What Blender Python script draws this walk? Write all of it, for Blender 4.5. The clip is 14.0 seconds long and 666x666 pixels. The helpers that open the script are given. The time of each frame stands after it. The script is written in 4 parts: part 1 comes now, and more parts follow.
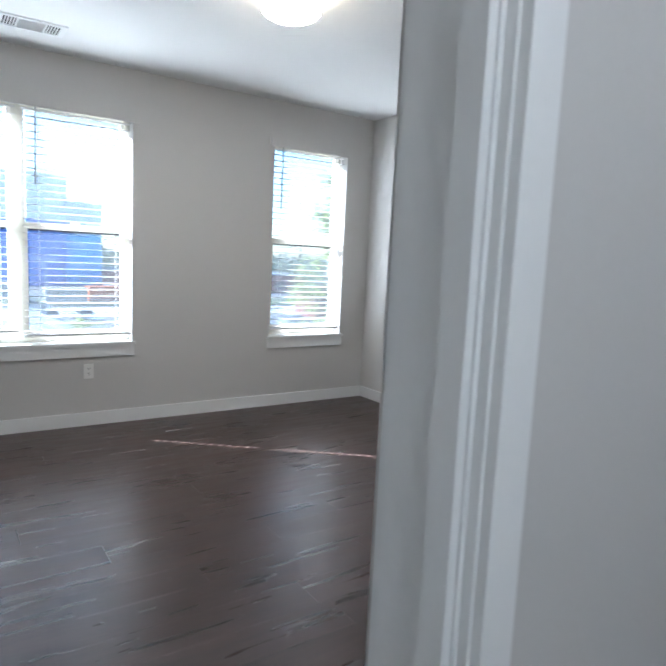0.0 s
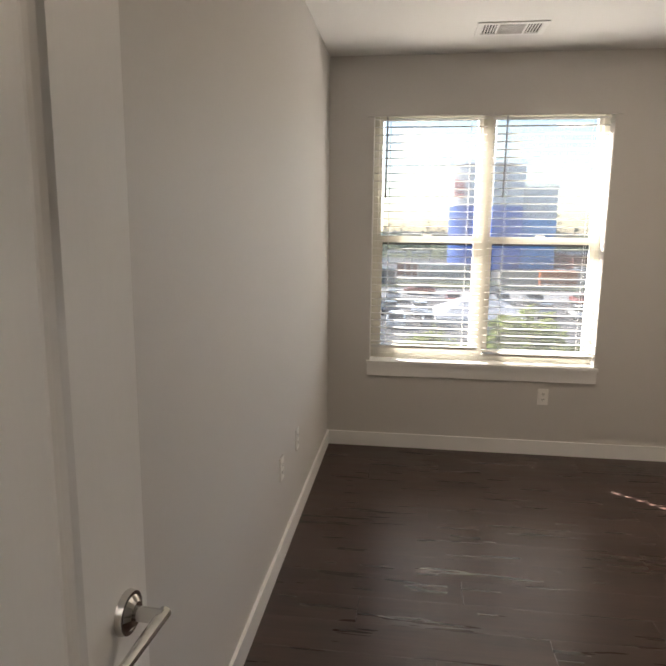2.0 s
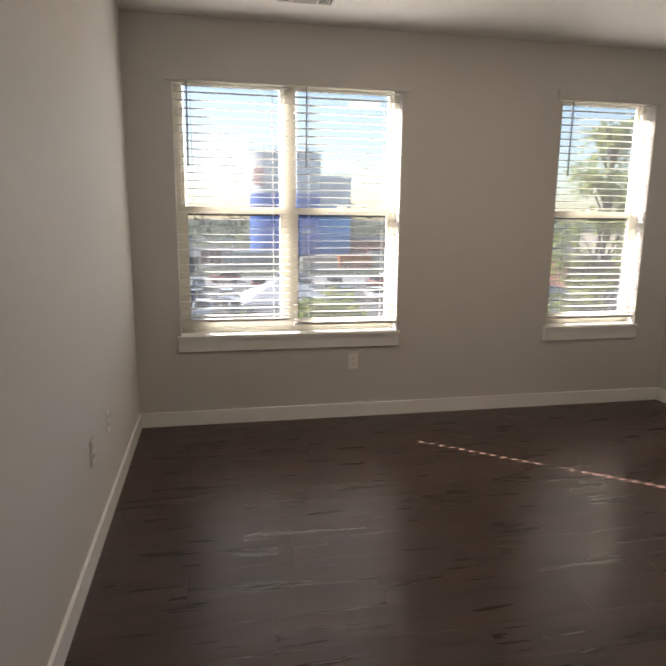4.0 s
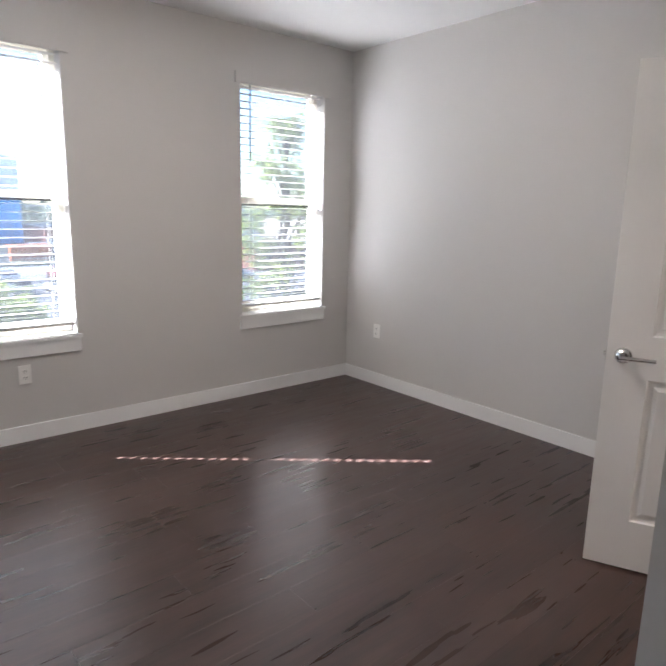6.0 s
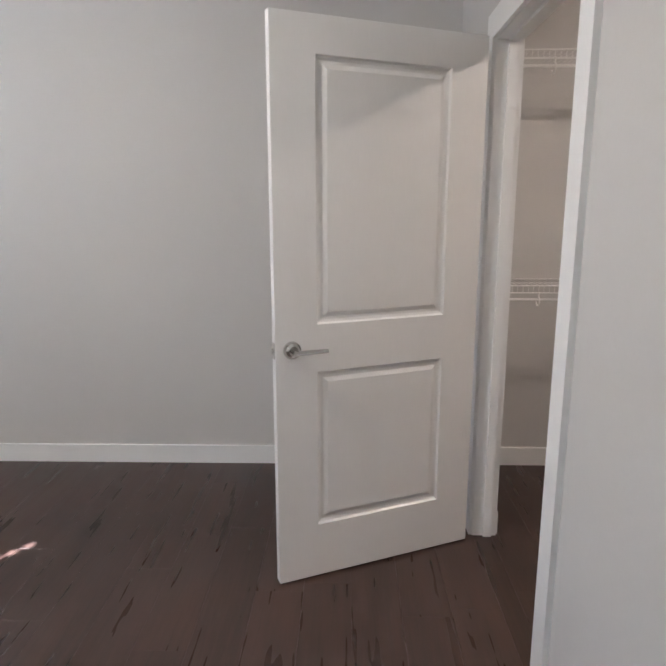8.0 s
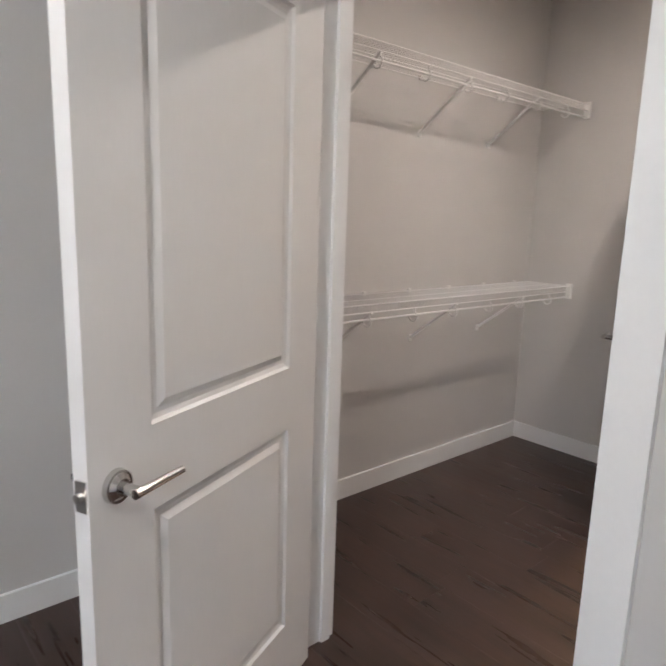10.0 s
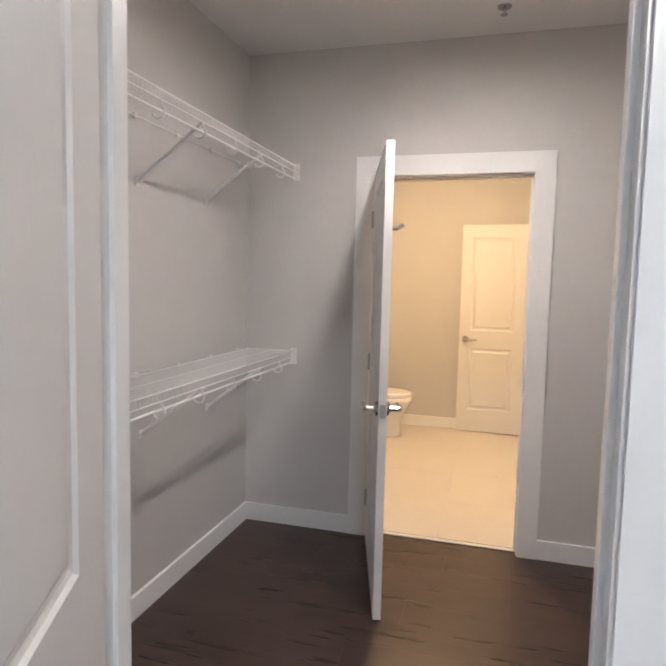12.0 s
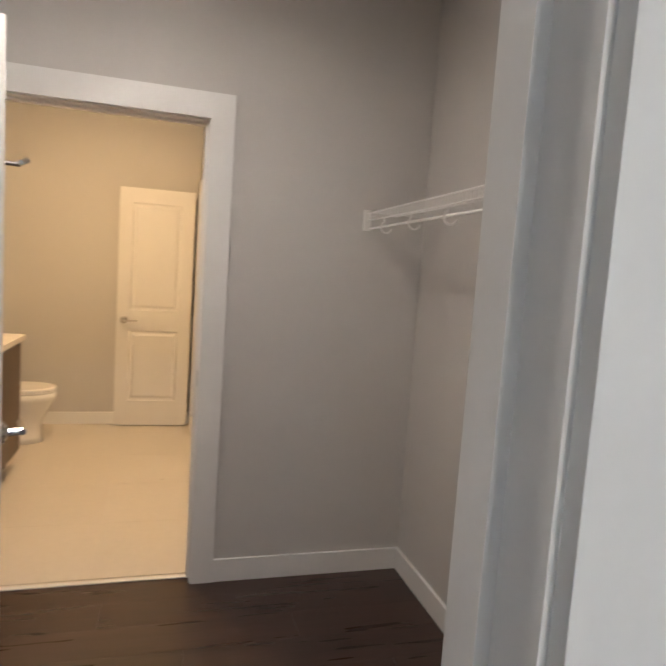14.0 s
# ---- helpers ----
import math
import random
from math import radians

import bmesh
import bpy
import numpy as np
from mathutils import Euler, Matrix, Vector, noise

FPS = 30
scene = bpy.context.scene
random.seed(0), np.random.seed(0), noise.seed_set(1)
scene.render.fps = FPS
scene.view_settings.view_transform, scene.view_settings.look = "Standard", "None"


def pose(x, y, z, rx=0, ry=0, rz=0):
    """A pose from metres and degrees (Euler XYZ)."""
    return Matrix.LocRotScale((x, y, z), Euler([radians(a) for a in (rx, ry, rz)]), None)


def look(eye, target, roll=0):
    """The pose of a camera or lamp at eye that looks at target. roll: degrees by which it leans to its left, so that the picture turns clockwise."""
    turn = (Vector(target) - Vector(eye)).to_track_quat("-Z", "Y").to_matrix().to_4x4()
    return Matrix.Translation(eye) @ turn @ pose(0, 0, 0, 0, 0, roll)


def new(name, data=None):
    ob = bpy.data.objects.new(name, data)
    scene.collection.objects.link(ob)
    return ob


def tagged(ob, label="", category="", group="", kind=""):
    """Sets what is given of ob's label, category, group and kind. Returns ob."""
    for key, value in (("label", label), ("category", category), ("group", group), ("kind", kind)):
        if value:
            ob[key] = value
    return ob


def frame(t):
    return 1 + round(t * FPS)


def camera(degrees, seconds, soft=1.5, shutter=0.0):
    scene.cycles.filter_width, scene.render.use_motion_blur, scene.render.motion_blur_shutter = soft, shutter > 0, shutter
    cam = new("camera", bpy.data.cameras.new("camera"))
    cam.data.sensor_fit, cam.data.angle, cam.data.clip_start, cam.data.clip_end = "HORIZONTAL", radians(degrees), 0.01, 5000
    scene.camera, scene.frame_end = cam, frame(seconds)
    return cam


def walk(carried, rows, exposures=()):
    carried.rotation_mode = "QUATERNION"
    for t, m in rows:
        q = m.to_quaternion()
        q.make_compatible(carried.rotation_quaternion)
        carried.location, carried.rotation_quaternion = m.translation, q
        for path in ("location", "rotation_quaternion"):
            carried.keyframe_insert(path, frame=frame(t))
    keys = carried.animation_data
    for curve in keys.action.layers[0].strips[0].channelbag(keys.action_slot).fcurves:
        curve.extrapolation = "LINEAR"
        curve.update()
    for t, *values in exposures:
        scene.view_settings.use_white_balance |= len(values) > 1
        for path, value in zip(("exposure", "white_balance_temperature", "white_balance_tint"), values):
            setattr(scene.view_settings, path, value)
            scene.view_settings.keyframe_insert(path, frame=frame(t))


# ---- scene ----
cam = camera(58.3, 14.0, soft=1.9, shutter=0.25)
PATH = [
    (0, (-3.656, -4.825, 1.38), (-2.539, -3.184, 1.135), 2.7),
    (0.5, (-3.507, -4.535, 1.491), (-2.675, -2.737, 1.211), 1.9),
    (1, (-3.496, -4.401, 1.537), (-3.072, -2.471, 1.23), 1.4),
    (1.5, (-3.57, -4.30, 1.575), (-3.543, -2.33, 1.242), 0.7),
    (2, (-3.62, -4.264, 1.59), (-3.866, -2.309, 1.247), 0.6),
    (2.2, (-3.622, -4.264, 1.588), (-3.912, -2.318, 1.236), 0.6),
    (4.3, (-3.657, -4.224, 1.466), (-3.126, -2.335, 1.08), 0.9),
    (4.5, (-3.652, -4.221, 1.49), (-3.036, -2.361, 1.09), 1.2),
    (5, (-3.62, -4.221, 1.449), (-2.794, -2.442, 1.058), 1.3),
    (5.5, (-3.591, -4.147, 1.434), (-2.538, -2.494, 1.036), 1.4),
    (6, (-3.496, -3.942, 1.469), (-2.231, -2.448, 1.064), 1.2),
    (6.5, (-3.434, -3.735, 1.453), (-1.913, -2.492, 1.077), 1.9),
    (7.2, (-3.393, -3.468, 1.429), (-1.541, -2.818, 1.046), 1.4),
    (9.3, (-2.496, -2.635, 1.41), (-0.687, -3.386, 1.003), 0.4),
    (9.5, (-2.381, -2.598, 1.412), (-0.633, -3.486, 1.017), 1.1),
    (10, (-2.123, -2.554, 1.405), (-0.637, -3.84, 1.032), 1.8),
    (10.5, (-1.889, -2.595, 1.395), (-0.713, -4.174, 1.045), 1.4),
    (11, (-1.659, -2.728, 1.441), (-0.619, -4.416, 1.182), 0.8),
    (11.5, (-1.545, -2.743, 1.462), (-0.661, -4.526, 1.27), 0.9),
    (12, (-1.463, -2.757, 1.462), (-0.921, -4.674, 1.288), 1.3),
    (12.5, (-1.437, -2.789, 1.459), (-1.143, -4.756, 1.251), 2.2),
    (13, (-1.431, -2.987, 1.438), (-1.257, -4.965, 1.202), 2.8),
    (13.5, (-1.475, -3.221, 1.451), (-1.499, -5.207, 1.214), 4.0),
    (14, (-1.427, -3.408, 1.432), (-1.982, -5.32, 1.234), 3.9),
]
EXPOSURES = [(0, 4.4, 4950, 6), (0.5, 4.5, 5200, 9), (1.0, 3.8, 5800, 12), (1.5, 3.75, 6350, 13), (2.2, 3.75, 6550, 13), (4.5, 3.45, 6500, 14), (5.0, 3.4, 6800, 15), (5.5, 3.95, 5900, 16), (6.5, 4.55, 5350, 12),
             (9.3, 4.6, 5350, 12), (10.5, 4.75, 5250, 11), (11.5, 4.8, 5150, 11), (12.5, 4.65, 5050, 11), (14, 4.3, 5300, 9)]
walk(cam, [(t, look(eye, target, roll)) for t, eye, target, roll in PATH], EXPOSURES)

# ---- world and sun ----
SUN_EL, SUN_AZ = radians(37.4), radians(-51)
world = bpy.data.worlds.new("world")
scene.world = world
world.use_nodes = True
wn = world.node_tree
sky = wn.nodes.new("ShaderNodeTexSky")
sky.sky_type, sky.sun_disc, sky.sun_elevation, sky.sun_rotation = "NISHITA", False, SUN_EL, SUN_AZ
sky.air_density, sky.dust_density = 1.0, 0.8
wn.links.new(sky.outputs[0], wn.nodes["Background"].inputs[0])
wn.nodes["Background"].inputs[1].default_value = 0.15
sun = new("sun", bpy.data.lights.new("sun", "SUN"))
sun.data.energy, sun.data.angle, sun.data.color = 5.0, radians(0.4), (1, 0.95, 0.88)
sun.matrix_basis = look((0, 0, 0), (0.778 * math.cos(SUN_EL), -0.631 * math.cos(SUN_EL), -math.sin(SUN_EL)))


# ---- materials ----
def mat(name, color, rough=0.5, metal=0.0, var=0.06, scale=3.0, grain=60.0, bump=0.0, rvar=0.06, stretch=(1, 1, 1), emit=None, coat=0.0, obrand=0.0, bumpscale=None, span=(0.52, 1.48)):
    """Procedural paint, wood, metal: base colour varied at two scales, roughness variation, fine relief."""
    m = bpy.data.materials.new(name)
    m.use_nodes = True
    nt = m.node_tree
    b = nt.nodes["Principled BSDF"]
    mp = nt.nodes.new("ShaderNodeMapping")
    mp.inputs["Scale"].default_value = stretch
    geo = nt.nodes.new("ShaderNodeNewGeometry")
    nt.links.new(geo.outputs["Position"], mp.inputs["Vector"])
    big = nt.nodes.new("ShaderNodeTexNoise")
    big.inputs["Scale"].default_value, big.inputs["Detail"].default_value = scale, 4
    fine = nt.nodes.new("ShaderNodeTexNoise")
    fine.inputs["Scale"].default_value, fine.inputs["Detail"].default_value = grain, 3
    for n in (big, fine):
        nt.links.new(mp.outputs[0], n.inputs["Vector"])
    mix = nt.nodes.new("ShaderNodeMath")
    mix.operation = "ADD"
    nt.links.new(big.outputs[0], mix.inputs[0])
    nt.links.new(fine.outputs[0], mix.inputs[1])
    last = mix.outputs[0]
    if obrand:
        oi = nt.nodes.new("ShaderNodeObjectInfo")
        mm = nt.nodes.new("ShaderNodeMath")
        mm.operation, mm.inputs[1].default_value = "MULTIPLY", obrand
        nt.links.new(oi.outputs["Random"], mm.inputs[0])
        ad = nt.nodes.new("ShaderNodeMath")
        ad.operation = "ADD"
        nt.links.new(last, ad.inputs[0])
        nt.links.new(mm.outputs[0], ad.inputs[1])
        last = ad.outputs[0]
    ramp = nt.nodes.new("ShaderNodeMapRange")
    ramp.inputs[1].default_value, ramp.inputs[2].default_value = span[0], span[1] + obrand
    ramp.inputs[3].default_value, ramp.inputs[4].default_value = 1 - var, 1 + var
    nt.links.new(last, ramp.inputs[0])
    col = nt.nodes.new("ShaderNodeVectorMath")
    col.operation = "SCALE"
    col.inputs[0].default_value = color[:3]
    nt.links.new(ramp.outputs[0], col.inputs["Scale"])
    nt.links.new(col.outputs[0], b.inputs["Base Color"])
    rr = nt.nodes.new("ShaderNodeMapRange")
    rr.inputs[3].default_value, rr.inputs[4].default_value = max(0.02, rough - rvar), min(1, rough + rvar)
    nt.links.new(big.outputs[0], rr.inputs[0])
    nt.links.new(rr.outputs[0], b.inputs["Roughness"])
    b.inputs["Metallic"].default_value = metal
    if coat:
        b.inputs["Coat Weight"].default_value, b.inputs["Coat Roughness"].default_value = coat, 0.15
    if bump:
        bn = nt.nodes.new("ShaderNodeBump")
        bn.inputs["Strength"].default_value, bn.inputs["Distance"].default_value = bump, 0.002
        src = fine
        if bumpscale:
            src = nt.nodes.new("ShaderNodeTexNoise")
            src.inputs["Scale"].default_value, src.inputs["Detail"].default_value = bumpscale, 2
            nt.links.new(mp.outputs[0], src.inputs["Vector"])
        nt.links.new(src.outputs[0], bn.inputs["Height"])
        nt.links.new(bn.outputs[0], b.inputs["Normal"])
    if emit:
        b.inputs["Emission Color"].default_value = (*emit[:3], 1)
        b.inputs["Emission Strength"].default_value = emit[3]
    return m


WALL = mat("wall_paint", (0.56, 0.545, 0.525), 0.62, var=0.02, scale=1.2, grain=90, bump=0.12, bumpscale=160)
CEIL = mat("ceiling_paint", (0.76, 0.755, 0.74), 0.85, var=0.02, scale=1.5, grain=120, bump=0.15, bumpscale=120)
TRIM = mat("white_trim_paint", (0.78, 0.78, 0.77), 0.32, var=0.02, scale=4, grain=80, bump=0.03)
DOORP = mat("white_door_paint", (0.74, 0.735, 0.72), 0.36, var=0.02, scale=3, grain=50, bump=0.06, stretch=(3, 3, 0.5))


def plank_material(name, dark, light):
    """Wood-look vinyl: broad tone per board, long streaks, fine pores, satin wear layer."""
    m = bpy.data.materials.new(name)
    m.use_nodes = True
    nt = m.node_tree
    b = nt.nodes["Principled BSDF"]
    geo, oi = nt.nodes.new("ShaderNodeNewGeometry"), nt.nodes.new("ShaderNodeObjectInfo")
    jump = nt.nodes.new("ShaderNodeVectorMath")
    jump.operation = "MULTIPLY_ADD"
    jump.inputs[1].default_value = (1.3, 0.35, 0.5)
    nt.links.new(oi.outputs["Random"], jump.inputs[0])
    nt.links.new(geo.outputs["Position"], jump.inputs[2])
    total = None
    layers = {}
    for key, stretch, detail, weight in (("tone", (1.5, 8.0, 1), 1, 0.55), ("streak", (2.4, 26, 1), 2, 0.65), ("pore", (9, 120, 1), 2, 0.30)):
        mp, nz = nt.nodes.new("ShaderNodeMapping"), nt.nodes.new("ShaderNodeTexNoise")
        mp.inputs["Scale"].default_value = stretch
        nz.inputs["Scale"].default_value, nz.inputs["Detail"].default_value, nz.inputs["Distortion"].default_value = 1.0, detail, 0.0
        nt.links.new(jump.outputs[0], mp.inputs["Vector"])
        nt.links.new(mp.outputs[0], nz.inputs["Vector"])
        layers[key] = nz
        ma = nt.nodes.new("ShaderNodeMath")
        ma.operation = "MULTIPLY_ADD"
        ma.inputs[1].default_value = weight
        nt.links.new(nz.outputs[0], ma.inputs[0])
        if total:
            nt.links.new(total, ma.inputs[2])
        else:
            ma.inputs[2].default_value = 0.0
        total = ma.outputs[0]
    ma = nt.nodes.new("ShaderNodeMath")
    ma.operation, ma.inputs[1].default_value = "MULTIPLY_ADD", 0.10
    nt.links.new(oi.outputs["Random"], ma.inputs[0])
    nt.links.new(total, ma.inputs[2])
    ramp = nt.nodes.new("ShaderNodeValToRGB")
    ramp.color_ramp.elements[0].color, ramp.color_ramp.elements[1].color = (*dark, 1), (*light, 1)
    ramp.color_ramp.elements[0].position, ramp.color_ramp.elements[1].position = 0.0, 1.0
    rg = nt.nodes.new("ShaderNodeMapRange")
    rg.inputs[1].default_value, rg.inputs[2].default_value = 0.38, 1.25
    nt.links.new(ma.outputs[0], rg.inputs[0])
    nt.links.new(rg.outputs[0], ramp.inputs[0])
    nt.links.new(ramp.outputs[0], b.inputs["Base Color"])
    rr = nt.nodes.new("ShaderNodeMapRange")
    rr.inputs[1].default_value, rr.inputs[2].default_value = 0.3, 0.7
    rr.inputs[3].default_value, rr.inputs[4].default_value = 0.25, 0.40
    nt.links.new(layers["streak"].outputs[0], rr.inputs[0])
    nt.links.new(rr.outputs[0], b.inputs["Roughness"])
    return m


PLANK = plank_material("dark_vinyl_plank", (0.014, 0.0083, 0.0067), (0.080, 0.046, 0.0365))
GROUT = mat("floor_joint", (0.015, 0.011, 0.010), 0.7)
TILE = mat("cream_floor_tile", (0.62, 0.57, 0.49), 0.30, var=0.05, scale=2.5, grain=25, obrand=0.2)
TGROUT = mat("tile_joint", (0.60, 0.55, 0.475), 0.45)
VINYL = mat("white_vinyl_window", (0.66, 0.635, 0.55), 0.35, var=0.02)
SLAT = mat("white_blind_slat", (0.62, 0.60, 0.56), 0.42, var=0.02)
CORD = mat("blind_cord", (0.75, 0.74, 0.70), 0.8)
WAND = mat("blind_wand", (0.30, 0.30, 0.30), 0.3)
CHROME = mat("satin_nickel", (0.58, 0.57, 0.55), 0.11, metal=1.0, var=0.03)
HINGE = mat("brushed_hinge", (0.46, 0.45, 0.43), 0.34, metal=1.0, var=0.05)
PLASTIC = mat("white_plastic", (0.78, 0.77, 0.74), 0.30, var=0.01)
SLOT = mat("dark_slot", (0.03, 0.03, 0.03), 0.6)
WIRE = mat("white_coated_wire", (0.80, 0.79, 0.77), 0.35, var=0.02)
CERAMIC = mat("white_ceramic", (0.80, 0.79, 0.76), 0.10, var=0.01, coat=0.4)
VANITY = mat("dark_brown_wood", (0.10, 0.065, 0.042), 0.45, var=0.3, scale=2, grain=20, stretch=(6, 6, 1), bump=0.05)
STONE = mat("pale_counter", (0.66, 0.62, 0.56), 0.25, var=0.1, scale=12, grain=90)
SHADE1 = mat("lit_glass_shade", (0.85, 0.82, 0.76), 0.3, emit=(1.0, 0.82, 0.62, 7.0))
SHADE2 = mat("lit_closet_shade", (0.85, 0.83, 0.80), 0.3, emit=(1.0, 0.77, 0.56, 28.0))
SHADE3 = mat("lit_bath_shade", (0.85, 0.82, 0.76), 0.3, emit=(1.0, 0.57, 0.22, 7.3))
# glow of the added hall fill lamp
SHADE4 = mat("hall_fill_shade", (0.85, 0.83, 0.80), 0.3, emit=(1.0, 0.93, 0.84, 4.5))
SIDE = mat("frosted_shade_side", (0.85, 0.82, 0.76), 0.35, emit=(1.0, 0.74, 0.46, 1.0))
ASPHALT = mat("asphalt", (0.13, 0.127, 0.125), 0.9, var=0.2, scale=0.1, grain=2)
CONCRETE = mat("pale_concrete", (0.34, 0.33, 0.31), 0.9, var=0.12, scale=0.3, grain=4)
GRASS = mat("dry_grass", (0.10, 0.115, 0.05), 0.95, var=0.3, scale=0.15, grain=3)
LEAF = mat("locust_leaf", (0.20, 0.24, 0.07), 0.6, var=0.35, scale=1.5, grain=8, obrand=0.1)
ln = LEAF.node_tree
lb, ltr, lmx = ln.nodes["Principled BSDF"], ln.nodes.new("ShaderNodeBsdfTranslucent"), ln.nodes.new("ShaderNodeMixShader")
ltr.inputs[0].default_value = (0.62, 0.68, 0.24, 1)
lmx.inputs[0].default_value = 0.70
ln.links.new(lb.outputs[0], lmx.inputs[1])
ln.links.new(ltr.outputs[0], lmx.inputs[2])
ln.links.new(lmx.outputs[0], ln.nodes["Material Output"].inputs[0])
# leaf green paled to stand in for distance haze
HAZELEAF = mat("hazed_wood_leaf", (0.16, 0.18, 0.13), 0.9, var=0.25, scale=0.1, grain=0.6)
BARK = mat("bark", (0.12, 0.09, 0.07), 0.9, var=0.3, scale=5, grain=30, bump=0.3)
BLUE = mat("blue_tank_paint", (0.10, 0.21, 0.62), 0.5, var=0.08, scale=0.15, grain=1)
LBLUE = mat("light_blue_tank_paint", (0.07, 0.38, 0.78), 0.5, var=0.1, scale=0.15, grain=1)
TANKW = mat("white_tank_paint", (0.84, 0.84, 0.83), 0.55, var=0.08, scale=0.12, grain=1)
RED = mat("red_paint", (0.45, 0.04, 0.03), 0.5, var=0.1)
STUCCO = mat("tan_stucco", (0.42, 0.37, 0.30), 0.9, var=0.08, scale=0.3, grain=4)
BRICKR = mat("red_brown_cladding", (0.24, 0.09, 0.07), 0.9, var=0.15, scale=0.3, grain=5)
ROOFG = mat("grey_roof", (0.22, 0.22, 0.23), 0.8, var=0.1, scale=0.3, grain=3)
CANVAS = mat("white_canopy_fabric", (0.50, 0.50, 0.51), 0.8, var=0.04)
WPAINT = mat("white_car_paint", (0.70, 0.70, 0.70), 0.25, var=0.02, coat=0.5)
DPAINT = mat("dark_car_paint", (0.05, 0.055, 0.065), 0.25, var=0.05, coat=0.5)
SPAINT = mat("silver_car_paint", (0.38, 0.39, 0.40), 0.3, metal=0.4, var=0.03, coat=0.5)
RPAINT = mat("red_car_paint", (0.35, 0.03, 0.025), 0.25, var=0.05, coat=0.5)
TYRE = mat("tyre_rubber", (0.02, 0.02, 0.02), 0.85)
DGLASS = mat("dark_glazing", (0.03, 0.035, 0.04), 0.08)
STEEL = mat("galvanised_steel", (0.40, 0.41, 0.42), 0.45, metal=0.7, var=0.1)

GLASS = bpy.data.materials.new("window_glass")
GLASS.use_nodes = True
gt = GLASS.node_tree
gt.nodes.remove(gt.nodes["Principled BSDF"])
gtr, ggl, gmx, gfr = (gt.nodes.new(n) for n in ("ShaderNodeBsdfTransparent", "ShaderNodeBsdfGlossy", "ShaderNodeMixShader", "ShaderNodeFresnel"))
gtr.inputs[0].default_value = (0.32, 0.325, 0.325, 1)
ggl.inputs["Roughness"].default_value = 0.02
gfr.inputs[0].default_value = 1.45
gt.links.new(gfr.outputs[0], gmx.inputs[0])
gt.links.new(gtr.outputs[0], gmx.inputs[1])
gt.links.new(ggl.outputs[0], gmx.inputs[2])
# translucent share whitens the panes, standing in for glare haze over the view
gveil, gmix = gt.nodes.new("ShaderNodeBsdfTranslucent"), gt.nodes.new("ShaderNodeMixShader")
gveil.inputs[0].default_value = (0.9, 0.9, 0.88, 1)
gmix.inputs[0].default_value = 0.010
gt.links.new(gmx.outputs[0], gmix.inputs[1])
gt.links.new(gveil.outputs[0], gmix.inputs[2])
gt.links.new(gmix.outputs[0], gt.nodes["Material Output"].inputs[0])


# ---- mesh helpers ----
def done(bm, name, material, parent=None, m=None, smooth=False, bevel=0.0, segs=2):
    """Turn a bmesh into an object; bevel rounds its edges."""
    if bevel:
        edges = [e for e in bm.edges if len(e.link_faces) == 2 and e.calc_face_angle(0) > 0.6]
        bmesh.ops.bevel(bm, geom=edges, offset=bevel, segments=segs, affect="EDGES", clamp_overlap=True)
    bmesh.ops.recalc_face_normals(bm, faces=bm.faces)
    me = bpy.data.meshes.new(name)
    bm.to_mesh(me)
    bm.free()
    for k in (material if isinstance(material, (list, tuple)) else [material]):
        me.materials.append(k)
    if smooth:
        for p in me.polygons:
            p.use_smooth = True
    ob = new(name, me)
    if parent:
        ob.parent = parent
    if m is not None:
        ob.matrix_basis = m
    return ob


def box(bm, x0, x1, y0, y1, z0, z1, mi=0):
    v = [bm.verts.new((x, y, z)) for x in (x0, x1) for y in (y0, y1) for z in (z0, z1)]
    for i in ((0, 1, 3, 2), (4, 6, 7, 5), (0, 4, 5, 1), (2, 3, 7, 6), (0, 2, 6, 4), (1, 5, 7, 3)):
        bm.faces.new([v[k] for k in i]).material_index = mi


def rod(bm, a, b, r, n=8, r2=None, mi=0):
    """A rod from a to b."""
    a, b = Vector(a), Vector(b)
    q = (b - a).to_track_quat("Z", "Y")
    r2 = r if r2 is None else r2
    lo, hi = [], []
    for i in range(n):
        c = Vector((math.cos(2 * math.pi * i / n), math.sin(2 * math.pi * i / n), 0))
        lo.append(bm.verts.new(a + q @ (c * r)))
        hi.append(bm.verts.new(b + q @ (c * r2)))
    for i in range(n):
        j = (i + 1) % n
        bm.faces.new((lo[i], lo[j], hi[j], hi[i])).material_index = mi
    bm.faces.new(lo[::-1]).material_index = mi
    bm.faces.new(hi).material_index = mi


def lathe(bm, profile, n=32, centre=(0, 0), mi=0):
    """Turn a profile of (radius, z) round the upright axis."""
    rings = []
    for r, z in profile:
        rings.append([bm.verts.new((centre[0] + r * math.cos(2 * math.pi * i / n), centre[1] + r * math.sin(2 * math.pi * i / n), z)) for i in range(n)])
    for a, b in zip(rings, rings[1:]):
        for i in range(n):
            j = (i + 1) % n
            bm.faces.new((a[i], a[j], b[j], b[i])).material_index = mi
    for r in (rings[0], rings[-1]):
        bm.faces.new(r).material_index = mi


def boxes(name, material, items, parent=None, bevel=0.0, m=None):
    bm = bmesh.new()
    for b in items:
        box(bm, *b)
    return done(bm, name, material, parent, m, bevel=bevel)


def thing(name, m, label, category, group="", kind=""):
    """An Empty at the base of a thing, which holds its parts."""
    e = new(name)
    e.matrix_basis = m
    e.empty_display_size = 0.1
    return tagged(e, label, category, group, kind)


